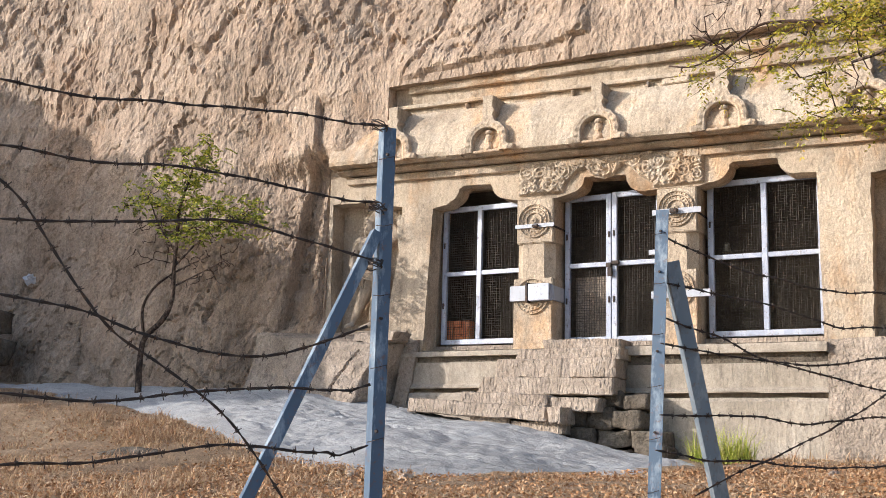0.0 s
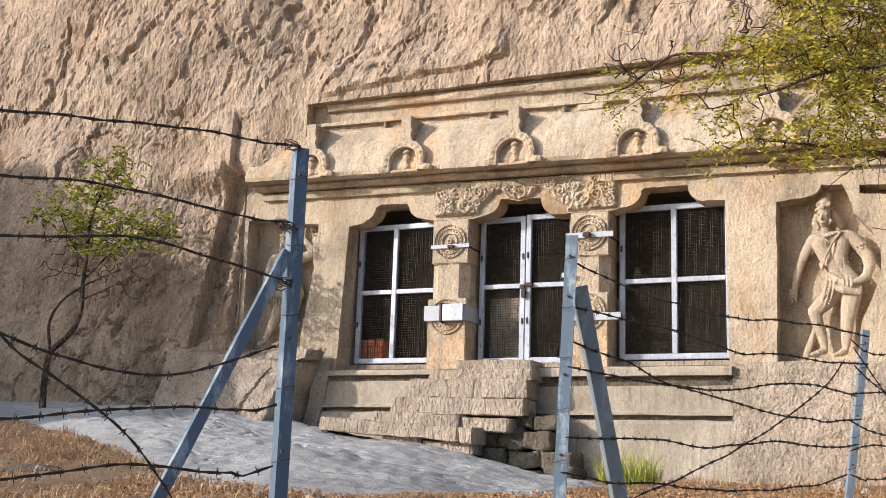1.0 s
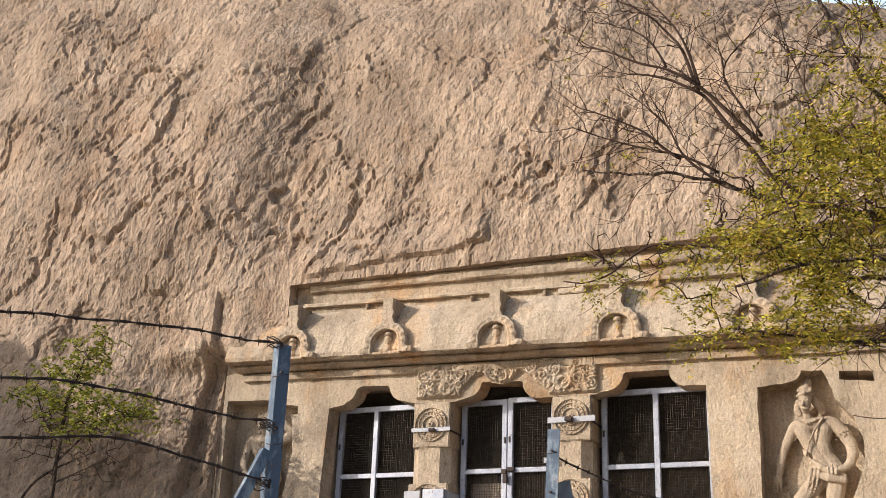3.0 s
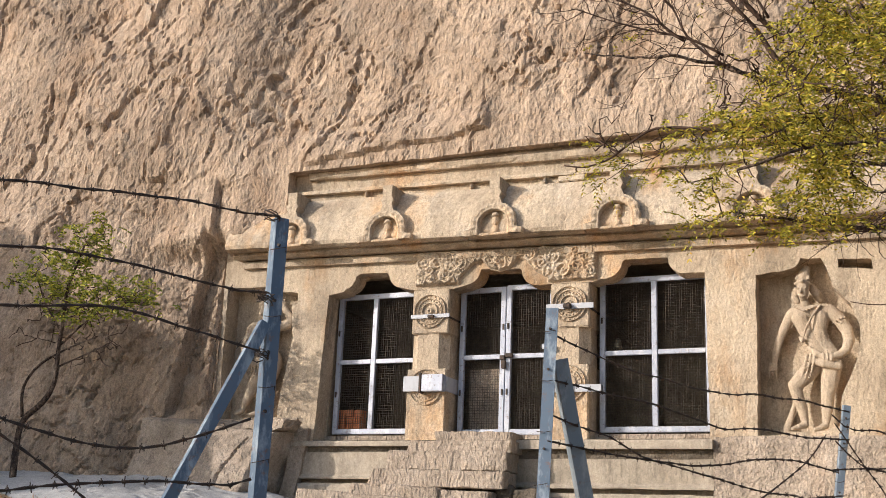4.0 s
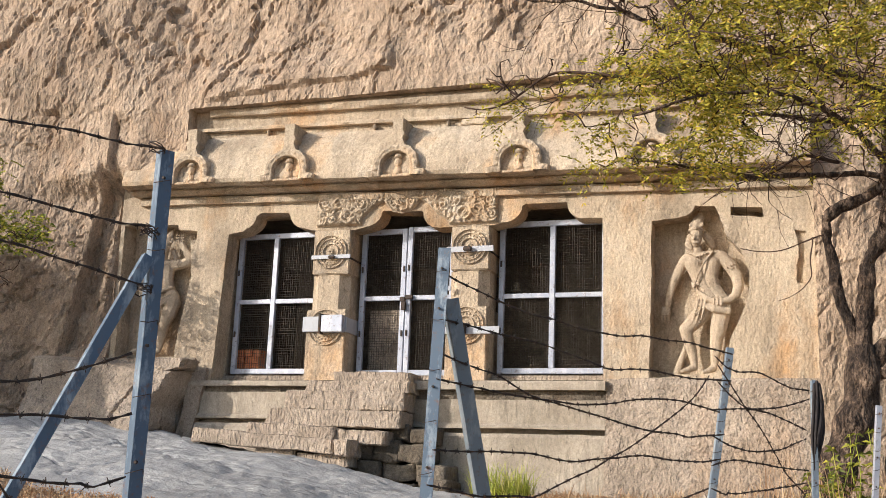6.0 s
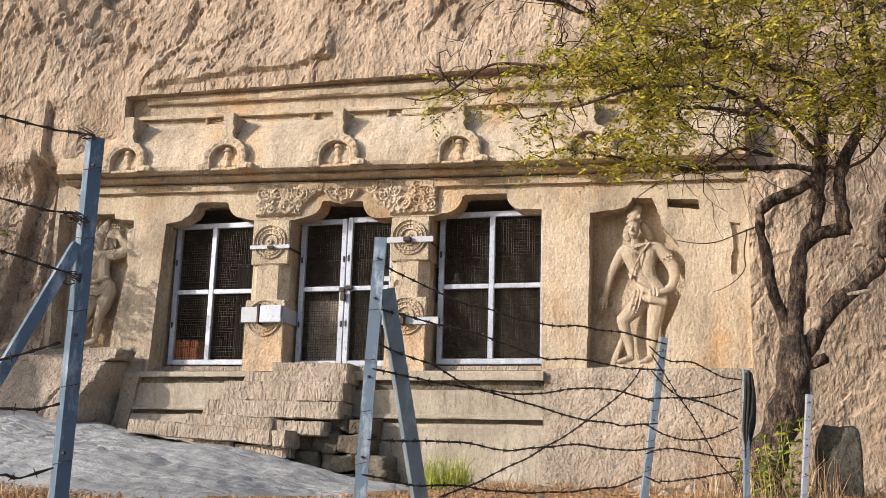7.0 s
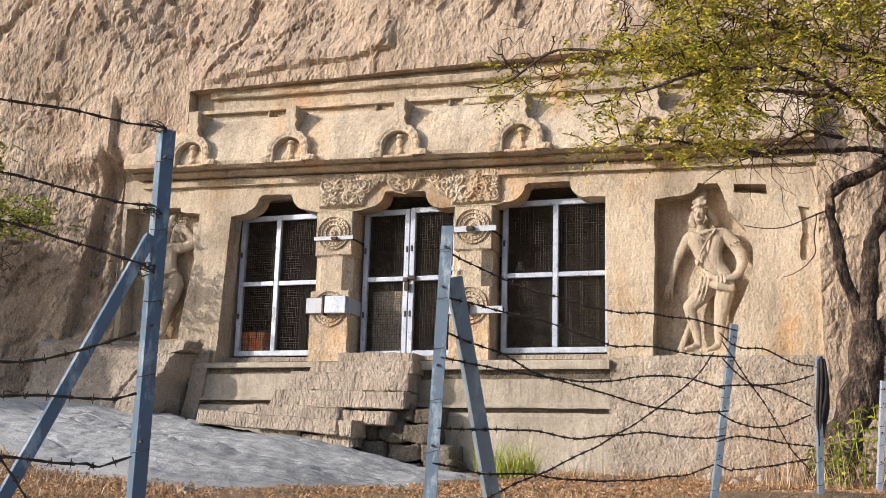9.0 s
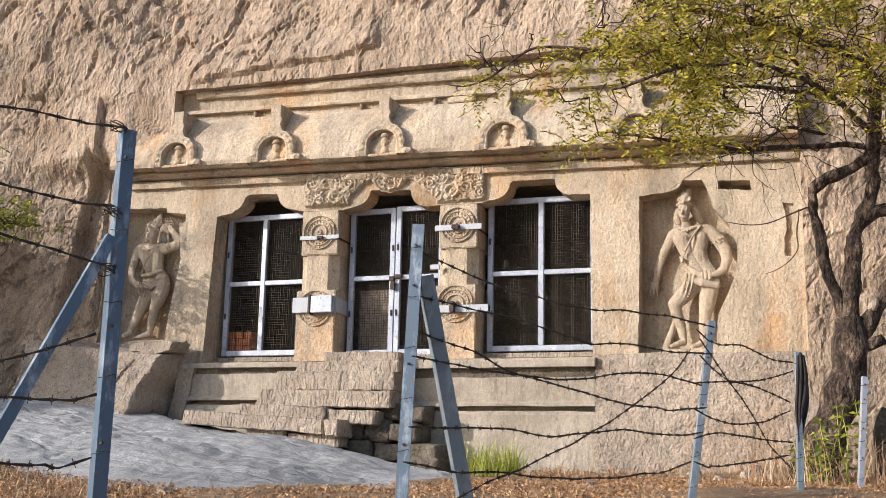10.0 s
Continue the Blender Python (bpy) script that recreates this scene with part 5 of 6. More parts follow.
body(bm, gp, [(335, 470, 0.11, 0.030), (370, 492, 0.06, 0.036), (410, 512, 0.06, 0.036), (458, 520, 0.11, 0.030)])
body(bm, gp, [(340, 515, 0.09, 0.045), (395, 535, 0.06, 0.045), (455, 540, 0.09, 0.045)])
for du in (-16, 0, 16):
    body(bm, gp, [(345 + du, 500, 0.06, 0.018), (335 + du, 545, 0.05, 0.018), (322 + du, 592, 0.06, 0.012)])
for k in range(4):
    body(bm, gp, [(330 + 4 * k, 425 + 13 * k, 0.07, 0.010), (365, 418 + 14 * k, 0.055, 0.011), (412 + 6 * k, 400 + 18 * k, 0.07, 0.010)])
body(bm, gp, [(388, 292, 0.09, 0.017), (352, 345, 0.05, 0.017), (325, 395, 0.06, 0.017), (310, 445, 0.08, 0.017)])
body(bm, gp, [(310, 440, 0.10, 0.03), (300, 425, 0.13, 0.02)])
body(bm, gp, [(282, 300, 0.11, 0.013), (322, 318, 0.06, 0.017), (372, 296, 0.09, 0.013)])
body(bm, gp, [(268, 690, 0.24, 0.03), (250, 745, 0.24, 0.04), (232, 798, 0.24, 0.05)])
body(bm, gp, [(200, 812, 0.24, 0.03), (330, 815, 0.20, 0.035), (440, 812, 0.22, 0.03)])
relief("relief_guardian", bm, "worn buff granite guardian figure carved in a niche")


def lp(u, v, y=0.2):
    """A place in the smaller niche, from the figure's own drawing grid."""
    return (-1.286 + (u - 210) * 0.00308 + (v - 270) * 0.00023, y, 1.668 - (u - 210) * 0.00012 - (v - 270) * 0.00269)


bm = bmesh.new()
body(bm, lp, [(212, 286, 0.11, 0.055), (212, 268, 0.09, 0.075), (214, 250, 0.09, 0.080)], 0.95)
body(bm, lp, [(206, 262, 0.02, 0.013), (204, 274, 0.012, 0.018)])
body(bm, lp, [(182, 236, 0.09, 0.022), (214, 228, 0.03, 0.028), (244, 236, 0.09, 0.022)])
body(bm, lp, [(218, 222, 0.12, 0.080), (230, 190, 0.14, 0.068), (240, 155, 0.17, 0.045), (243, 135, 0.19, 0.025)])
for u, v in ((196, 205), (222, 192), (255, 205)):
    body(bm, lp, [(u, v, 0.09, 0.028), (u + 3, v - 14, 0.10, 0.016)])
body(bm, lp, [(172, 255, 0.17, 0.035), (165, 280, 0.19, 0.04)])
body(bm, lp, [(250, 255, 0.17, 0.04), (258, 285, 0.19, 0.04)])
body(bm, lp, [(205, 305, 0.14, 0.06), (200, 318, 0.16, 0.07)])
body(bm, lp, [(132, 330, 0.18, 0.080), (190, 330, 0.15, 0.09), (248, 332, 0.17, 0.085)])
body(bm, lp, [(160, 355, 0.15, 0.105), (180, 410, 0.16, 0.095), (195, 455, 0.17, 0.09), (190, 500, 0.17, 0.11)])
body(bm, lp, [(225, 355, 0.15, 0.110), (222, 410, 0.16, 0.098), (225, 455, 0.17, 0.095), (245, 500, 0.17, 0.12)])
body(bm, lp, [(252, 330, 0.16, 0.085), (300, 325, 0.13, 0.078), (342, 312, 0.12, 0.072), (346, 285, 0.11, 0.062), (325, 250, 0.10, 0.050), (308, 225, 0.10, 0.040)])
for du in (-16, -6, 5, 15):
    body(bm, lp, [(300 + du, 215, 0.09, 0.020), (300 + du * 1.2, 172, 0.10, 0.014)])
body(bm, lp, [(116, 345, 0.18, 0.078), (98, 395, 0.18, 0.066), (86, 445, 0.16, 0.060), (98, 495, 0.12, 0.052), (125, 525, 0.09, 0.040)])
for dv in (-12, 0, 12):
    body(bm, lp, [(125, 525 + dv, 0.08, 0.018), (155, 525 + dv, 0.07, 0.014)])
for k in (0, 13):
    body(bm, lp, [(72, 395 + k, 0.13, 0.011), (92, 392 + k, 0.10, 0.012), (118, 400 + k, 0.13, 0.011)])
    body(bm, lp, [(285 + k, 298, 0.08, 0.011), (288 + k, 322, 0.05, 0.012), (292 + k, 342, 0.08, 0.011)])
body(bm, lp, [(248, 530, 0.16, 0.130), (236, 590, 0.14, 0.112), (215, 640, 0.14, 0.082), (200, 690, 0.16, 0.075), (180, 765, 0.18, 0.050)])
body(bm, lp, [(175, 782, 0.16, 0.046), (150, 795, 0.11, 0.036), (128, 802, 0.09, 0.026)])
body(bm, lp, [(185, 550, 0.17, 0.115), (150, 615, 0.17, 0.105), (120, 675, 0.18, 0.085), (95, 720, 0.19, 0.072), (72, 765, 0.20, 0.052)])
body(bm, lp, [(68, 780, 0.18, 0.046), (48, 795, 0.13, 0.036)])
body(bm, lp, [(160, 478, 0.10, 0.030), (205, 475, 0.06, 0.034), (255, 450, 0.11, 0.030)])
for k in range(3):
    body(bm, lp, [(175, 505 + 16 * k, 0.07, 0.018), (210, 520 + 14 * k, 0.05, 0.020), (245, 495 + 14 * k, 0.08, 0.018)])
for du in (-14, 2, 18):
    body(bm, lp, [(165 + du, 520, 0.07, 0.018), (152 + du, 585, 0.08, 0.014)])
body(bm, lp, [(226, 330, 0.08, 0.016), (185, 400, 0.05, 0.016), (158, 462, 0.08, 0.016)])
body(bm, lp, [(150, 318, 0.10, 0.013), (195, 345, 0.05, 0.016), (240, 322, 0.09, 0.013)])
relief("relief_guardian", bm, "worn guardian figure with raised arm carved in a niche")


# ---- trees ----
def grow(skeleton, targets, rng_seed, wander=0.07, step=0.09):
    """Twigs that leave the nearest grown branch and wander to each target. Returns their paths."""
    rng = np.random.RandomState(rng_seed)
    pts = [np.array(p, float) for p in skeleton]
    arr = np.array(pts)
    order = sorted(range(len(targets)), key=lambda i: np.min(np.linalg.norm(arr - targets[i], axis=1)))
    paths = []
    for i in order:
        t = np.array(targets[i], float)
        arr = np.array(pts)
        d = np.linalg.norm(arr - t, axis=1)
        s = arr[int(np.argmin(d))]
        n = max(3, int(np.linalg.norm(t - s) / step))
        side = rng.normal(size=3)
        side *= wander * np.linalg.norm(t - s) / max(np.linalg.norm(side), 1e-6)
        path = [s]
        for k in range(1, n + 1):
            f = k / n
            p = s + (t - s) * f + side * math.sin(math.pi * f) + rng.normal(size=3) * 0.016 * (f < 1)
            path.append(p)
        pts.extend(path[1:])
        paths.append(path)
    return paths


def frond(verts, faces, base, d, length, rng, n=8, leaf=0.042, wide=0.0085, droop=0.5):
    """A feathery leaf: pairs of narrow leaflets along a drooping stalk."""
    base, d = np.array(base), np.array(d) / np.linalg.norm(d)
    side = np.cross(d, (0, 0, 1))
    side /= max(np.linalg.norm(side), 1e-6)
    for k in range(n):
        f = (k + 0.6) / n
        c = base + d * length * f - np.array((0, 0, droop * length * f * f))
        for sg in (-1, 1):
            ax = d * 0.55 + sg * side * 0.8 + np.array((0, 0, -0.35)) + rng.normal(size=3) * 0.22
            ax /= np.linalg.norm(ax)
            nn = np.cross(ax, rng.normal(size=3))
            nn /= max(np.linalg.norm(nn), 1e-6)
            l = leaf * rng.uniform(0.7, 1.25)
            i0 = len(verts)
            verts.extend([tuple(c), tuple(c + ax * l * 0.45 + nn * wide), tuple(c + ax * l), tuple(c + ax * l * 0.45 - nn * wide)])
            faces.append((i0, i0 + 1, i0 + 2, i0 + 3))


def fine_path(pts, step=0.08):
    out = []
    for a_, b_ in zip(pts, pts[1:]):
        n = max(2, int(math.dist(a_, b_) / step))
        out += [tuple(np.array(a_) + (np.array(b_) - np.array(a_)) * i / n) for i in range(n)]
    return out + [pts[-1]]


def smooth_path(pts, times=3):
    pts = [np.array(p, float) for p in fine_path(pts)]
    for _ in range(times):
        pts = [pts[0]] + [(a_ + 2 * b_ + c_) / 4 for a_, b_, c_ in zip(pts, pts[1:], pts[2:])] + [pts[-1]]
    return pts


def limb_tube(bm, pts, r0, r1, sides=10, knots=0.12, seed=0.0):
    path = smooth_path(pts, 4)
    n = len(path)
    tube(bm, path, [(r0 + (r1 - r0) * i / n) * (1 + knots * noise.noise((i * 0.35, seed, 2.0))) for i in range(n)], sides)
    return path


def twigs(bm, p, d, length, r, depth, rng, tips, off, spread=0.62, often=0.55):
    """A bare twig that wanders a little and forks into finer ones."""
    n = max(3, int(length / 0.06))
    path, d = [np.array(p, float)], np.array(d, float) / np.linalg.norm(d)
    for i in range(n):
        d = d + rng.normal(size=3) * (0.15, 0.12, 0.15) + np.array((0, 0, 0.02))
        d /= np.linalg.norm(d)
        path.append(path[-1] + d * length / n)
        if depth and i >= 1 and rng.rand() < often:
            side = d + rng.normal(size=3) * (spread, spread * 0.6, spread)
            twigs(bm, path[-1], side, length * rng.uniform(0.4, 0.72), r * 0.62, depth - 1, rng, tips, off, spread, often)
    tube(bm, [Vector(q) - off for q in path], [r * (1 - 0.6 * i / n) for i in range(n + 1)], 5 if r > 0.006 else 4)
    tips.append((path[-1], d))


def cloud(centre, radii, n, rng):
    out = []
    while len(out) < n:
        p = rng.uniform(-1, 1, 3)
        if p @ p <= 1:
            out.append(np.array(centre) + p * np.array(radii))
    return out


def forward(p):
    """The crown hangs out over the fence: the farther a place lies from the rock, the more it is drawn out and shrunk."""
    k = 1 - 0.18 * min(1.0, max(0.0, (-p[1] - 1.3) / 0.9))
    return tuple(np.array((7.4, -13.3, -1.5)) + (np.array(p, float) - np.array((7.4, -13.3, -1.5))) * k)


rng = np.random.RandomState(5)
tree = thing("tree", "old leaning thorn tree with brown forked trunk and feathery yellow-green leaves", "tree", at=(7.55, -1.2, -1.5))
toff = Vector(tree.location)
bm = bmesh.new()
skel = []
skel += limb_tube(bm, [(7.34, -1.2, -1.85), (7.45, -1.2, -1.55), (7.57, -1.2, -1.18), (7.72, -1.2, -0.84), (7.85, -1.2, -0.5), (7.89, -1.2, -0.18), (7.88, -1.2, 0.08)], 0.23, 0.15, 22, 0.22, 1.0)
for v in bm.verts:
    v.co += 0.045 * Vector((noise.noise(v.co * 5), noise.noise(v.co * 5 + Vector((4, 0, 0))), noise.noise(v.co * 3)))
bmesh.ops.translate(bm, verts=bm.verts, vec=-toff)
part("trunk", bm, M_BARK, tree, "brown knotted trunk", True)
skel = []
for n, (pts, r0, r1) in enumerate((
        ([(7.86, -1.2, -0.02), (7.80, -1.2, 0.30), (7.70, -1.2, 0.52), (7.65, -1.2, 0.80), (7.63, -1.2, 1.05), (7.57, -1.22, 1.25), (7.60, -1.25, 1.46)], 0.066, 0.045),
        ([(7.88, -1.2, -0.05), (7.90, -1.2, 0.30), (7.97, -1.2, 0.66), (7.95, -1.2, 0.92), (8.08, -1.2, 1.13), (8.28, -1.2, 1.21), (8.49, -1.2, 1.19)], 0.098, 0.060),
        ([(7.95, -1.2, -0.12), (8.16, -1.2, 0.20), (8.38, -1.2, 0.51), (8.63, -1.2, 0.67), (8.79, -1.2, 0.85), (8.80, -1.2, 1.10), (8.83, -1.22, 1.34), (9.01, -1.25, 1.63), (9.2, -1.3, 2.0), (9.6, -1.4, 2.6)], 0.090, 0.042),
        ([(8.00, -1.2, -0.22), (8.10, -1.24, -0.16), (8.18, -1.28, -0.14)], 0.065, 0.055),
        ([(8.21, -1.25, 1.84), (7.86, -1.3, 1.89), (7.43, -1.4, 1.86), (6.9, -1.8, 1.76), (6.3, -2.2, 1.78), (5.75, -2.3, 1.88)], 0.034, 0.008),
        ([(7.60, -1.24, 1.44), (7.70, -1.22, 1.53), (7.91, -1.22, 1.60), (8.16, -1.22, 1.76)], 0.065, 0.055),
        ([(8.05, -1.2, 1.08), (8.17, -1.2, 1.36), (8.20, -1.2, 1.81), (8.25, -1.25, 2.36), (8.23, -1.3, 2.61), (8.13, -1.35, 2.76), (7.73, -1.5, 2.94), (7.33, -1.8, 3.08), (6.9, -1.9, 3.12), (6.6, -2.0, 3.22), (6.09, -2.0, 3.36), (5.62, -2.0, 3.63), (5.19, -2.0, 3.80), (4.54, -2.0, 3.86), (4.10, -2.0, 4.0)], 0.078, 0.006),
        ([(8.22, -1.28, 2.50), (8.45, -1.3, 2.50), (8.59, -1.32, 2.69), (8.79, -1.36, 2.89), (9.03, -1.4, 3.12), (9.4, -1.5, 3.5)], 0.075, 0.04),
        ([(8.44, -1.2, 1.20), (8.39, -1.22, 1.59), (8.40, -1.24, 1.87), (8.64, -1.26, 2.27), (8.78, -1.3, 2.60), (8.7, -1.5, 3.2), (8.55, -1.8, 4.2), (8.3, -2.1, 5.3)], 0.070, 0.018),
        ([(8.18, -1.22, 2.05), (8.36, -1.24, 1.80), (8.68, -1.3, 1.92), (8.98, -1.4, 2.32), (9.15, -1.5, 2.66)], 0.020, 0.010),
        ([(8.2, -1.3, 2.42), (7.55, -1.5, 2.42), (7.05, -1.6, 2.49), (6.67, -1.8, 2.46)], 0.032, 0.012),
        ([(7.74, -1.5, 2.32), (7.65, -1.5, 2.51), (7.29, -1.6, 3.0), (7.1, -1.7, 3.32)], 0.022, 0.010),
        ([(7.73, -1.35, 2.0), (7.37, -1.5, 2.06), (6.93, -1.7, 1.74)], 0.020, 0.008),
        ([(7.58, -1.24, 1.25), (7.45, -1.3, 1.22), (7.2, -1.3, 1.10), (6.95, -1.3, 1.06), (6.72, -1.3, 1.13)], 0.009, 0.004),
        ([(7.45, -1.3, 1.22), (7.42, -1.3, 1.0), (7.45, -1.3, 0.80), (7.30, -1.3, 0.64), (7.1, -1.3, 0.56)], 0.008, 0.003),
        ([(8.86, -1.24, 0.95), (8.98, -1.24, 1.06), (9.15, -1.26, 1.16), (9.6, -1.3, 1.3)], 0.07, 0.04),
        ([(6.6, -2.0, 3.22), (6.2, -2.05, 3.6), (5.85, -2.1, 4.18), (5.5, -2.1, 4.71), (5.12, -2.1, 4.97), (4.72, -2.1, 5.08)], 0.028, 0.008),
        ([(5.5, -2.1, 4.71), (5.33, -2.1, 5.3), (5.0, -2.1, 5.8), (4.6, -2.1, 6.1)], 0.018, 0.006),
        ([(6.9, -1.9, 3.1), (6.5, -2.2, 2.75), (5.9, -2.3, 2.72), (5.3, -2.25, 2.85), (4.95, -2.2, 2.92), (4.55, -2.2, 2.68), (4.24, -2.2, 2.52), (3.95, -2.2, 2.6)], 0.022, 0.006),
        ([(4.55, -2.2, 2.68), (4.35, -2.15, 2.85), (4.15, -2.1, 2.95)], 0.010, 0.005),
        ([(8.64, -1.6, 3.6), (7.8, -2.2, 3.8), (7.3, -2.4, 4.2), (7.0, -2.4, 5.0), (6.75, -2.4, 5.9), (6.6, -2.4, 6.7)], 0.04, 0.010),
        ([(8.2, -1.4, 1.95), (7.8, -2.0, 2.25), (7.2, -2.5, 2.4), (6.5, -2.8, 2.3), (5.9, -2.9, 2.1)], 0.035, 0.010))):
    bm = bmesh.new()
    pts = [forward(p) for p in fine_path(pts, 0.2)]
    pts = [tuple(np.array(p) + ((0.045 if n < 9 else 0.07) if 0 < i < len(pts) - 1 else 0) * np.array((noise.noise((i * 0.8, n, 1)), noise.noise((i * 0.8, n, 5)), noise.noise((i * 0.8, n, 9))))) for i, p in enumerate(pts)]
    path = limb_tube(bm, pts, r0, r1, 12, 0.30, n * 3.0)
    if n not in (0, 1, 3):
        skel += [tuple(p) for p in path[len(path) // 4:]]
    for v in bm.verts:
        v.co += min(0.03, 0.35 * r0) * Vector((noise.noise(v.co * 9), noise.noise(v.co * 9 + Vector((4, 0, 0))), noise.noise(v.co * 5)))
    bmesh.ops.translate(bm, verts=bm.verts, vec=-toff)
    part("limb", bm, M_BARK if r0 > 0.03 else M_TWIG, tree, smooth=True)
# pale broken ends
for a_, b_, r0 in (((8.10, -1.27, 0.16), (8.15, -1.30, 0.27), 0.05), ((8.42, -1.24, 0.51), (8.66, -1.27, 0.555), 0.026)):
    bm = tube(bmesh.new(), [Vector(a_).lerp(Vector(b_), f) - toff + 0.012 * Vector((noise.noise((f * 5, r0, 1)), 0, noise.noise((f * 5, r0, 4)))) for f in (0, 0.25, 0.5, 0.75, 1)], [r0, r0 * 0.9, r0 * 0.95, r0 * 0.8, r0 * 0.45], 9)
    part("broken_stub", bm, M_STEP, tree, "pale broken branch stub", True)
# bare forked branches above the crown
bare_limbs = (
    ([(6.45, -3.8, 2.95), (6.13, -4.0, 3.33), (5.83, -4.0, 3.72), (5.53, -4.0, 3.97), (5.29, -4.0, 4.04), (4.96, -4.0, 4.27), (4.65, -4.0, 4.39)], 0.024, 0.005),
    ([(5.83, -4.0, 3.72), (5.76, -4.0, 4.05), (5.67, -4.0, 4.33), (5.51, -4.0, 4.57), (5.37, -4.0, 4.75), (5.26, -4.0, 4.95)], 0.016, 0.004),
    ([(5.53, -4.0, 3.97), (5.43, -4.0, 4.24), (5.25, -4.0, 4.45), (5.08, -4.0, 4.50)], 0.013, 0.004),
    ([(6.35, -3.9, 3.15), (6.22, -4.0, 3.41), (6.11, -4.0, 3.60), (6.01, -4.0, 3.84), (6.19, -4.0, 4.06), (6.31, -4.0, 4.14)], 0.013, 0.004),
    ([(5.95, -3.9, 2.75), (5.62, -4.0, 3.03), (5.54, -4.0, 3.37), (5.37, -4.0, 3.53), (5.22, -4.0, 3.70)], 0.015, 0.004),
    ([(5.62, -4.0, 3.00), (5.47, -4.0, 3.11), (5.33, -4.0, 3.33), (5.14, -4.0, 3.43), (4.90, -4.0, 3.58), (4.67, -4.0, 3.69)], 0.015, 0.004),
    ([(5.95, -3.9, 2.85), (5.70, -4.0, 3.01), (5.23, -4.0, 3.18), (4.98, -4.0, 3.29), (4.60, -4.0, 3.49)], 0.013, 0.004),
    ([(7.45, -3.8, 4.1), (7.31, -4.0, 4.54), (7.20, -4.0, 4.93), (7.08, -4.0, 5.15), (7.00, -4.0, 5.32), (6.9, -4.0, 5.7)], 0.022, 0.008),
    ([(7.35, -3.9, 4.05), (7.16, -4.0, 4.27), (7.01, -4.0, 4.51), (6.88, -4.0, 4.65), (6.69, -4.0, 4.77)], 0.013, 0.004),
    ([(7.20, -4.0, 4.95), (7.30, -4.0, 5.09), (7.40, -4.0, 5.21), (7.5, -4.0, 5.5)], 0.010, 0.004),
    ([(6.98, -4.0, 5.30), (6.94, -4.0, 5.22), (6.69, -4.0, 5.10), (6.52, -4.0, 5.11)], 0.008, 0.003),
    ([(7.35, -3.9, 3.75), (7.13, -4.0, 3.77), (6.86, -4.0, 3.79), (6.64, -4.0, 3.97)], 0.011, 0.004),
    ([(6.85, -3.9, 3.2), (6.75, -4.0, 3.54), (6.69, -4.0, 3.79), (6.62, -4.0, 4.04)], 0.010, 0.004))
tips = []
for n, (pts, r0, r1) in enumerate(bare_limbs):
    bm = bmesh.new()
    path = limb_tube(bm, pts, r0, r1, 7, 0.2, 60 + n)
    skel += [tuple(q) for q in path[:len(path) // 3]]
    bmesh.ops.translate(bm, verts=bm.verts, vec=-toff)
    for i in range(3, len(path)):
        d = np.array(path[i]) - np.array(path[i - 2])
        d = d / np.linalg.norm(d) + rng.normal(size=3) * (0.55, 0.4, 0.55)
        twigs(bm, path[i], d, rng.uniform(0.22, 0.52), 0.0058, 2, rng, tips, toff)
    part("limb", bm, M_TWIG, tree, smooth=True)
leafy_spots = cloud((7.75, -2.2, 2.9), (2.2, 1.2, 1.05), 210, rng) + cloud((6.1, -2.3, 2.35), (1.05, 0.8, 0.6), 60, rng) + cloud((6.7, -2.2, 3.3), (1.2, 0.9, 0.8), 110, rng) + cloud(
    (7.9, -2.2, 5.0), (1.0, 1.0, 1.0), 60, rng) + cloud((6.2, -2.5, 1.80), (0.95, 0.4, 0.2), 22, rng) + cloud((7.4, -2.4, 4.0), (1.1, 0.8, 0.8), 80, rng) + cloud((8.9, -1.9, 2.7), (0.9, 0.8, 1.0), 60, rng) + cloud((8.3, -2.0, 3.7), (1.0, 0.8, 0.7), 60, rng) + cloud((4.3, -2.2, 2.6), (0.3, 0.15, 0.2), 5, rng)
bare_spots = cloud((6.6, -2.3, 4.3), (0.8, 0.5, 0.6), 40, rng) + cloud((7.4, -2.0, 1.9), (1.3, 0.7, 0.4), 50, rng) + cloud((8.6, -1.6, 1.9), (0.8, 0.5, 0.6), 24, rng) + cloud((7.3, -2.3, 3.0), (1.9, 1.0, 0.9), 240, rng) + cloud((8.6, -1.8, 2.7), (0.9, 0.7, 1.1), 110, rng) + cloud((4.7, -2.2, 2.85), (0.7, 0.3, 0.25), 26, rng)
gap = [fbm(p[0] * 1.5, p[1] * 1.5, p[2] * 1.9, 2) > -0.07 for p in leafy_spots]
bare_spots += [p for p, g in zip(leafy_spots, gap) if not g]
leafy_spots = [p for p, g in zip(leafy_spots, gap) if g]
fine_tips = []
bm = bmesh.new()
for k in range(230):
    q = np.array(skel[rng.randint(len(skel))])
    if q[2] > 1.4 and q[0] > 5.2:
        twigs(bm, q, rng.normal(size=3) * (1, 0.7, 0.6) + np.array((-0.3, -0.2, 0)), rng.uniform(0.35, 0.8), 0.006, 1, rng, fine_tips, toff, 0.7, 0.4)
tagged(part("branchwork", bm, M_TWIG, tree, "forked bare twigs", True), kind="stuff")
leafy_spots, bare_spots = [np.array(forward(p)) for p in leafy_spots], [np.array(forward(p)) for p in bare_spots]
bm = bmesh.new()
lv, lf = [], []
for path in grow(skel, leafy_spots + bare_spots, 8):
    n = len(path)
    tube(bm, [Vector(p) - toff for p in path], [0.0076 * (1 - 0.7 * i / n) for i in range(n)], 4)
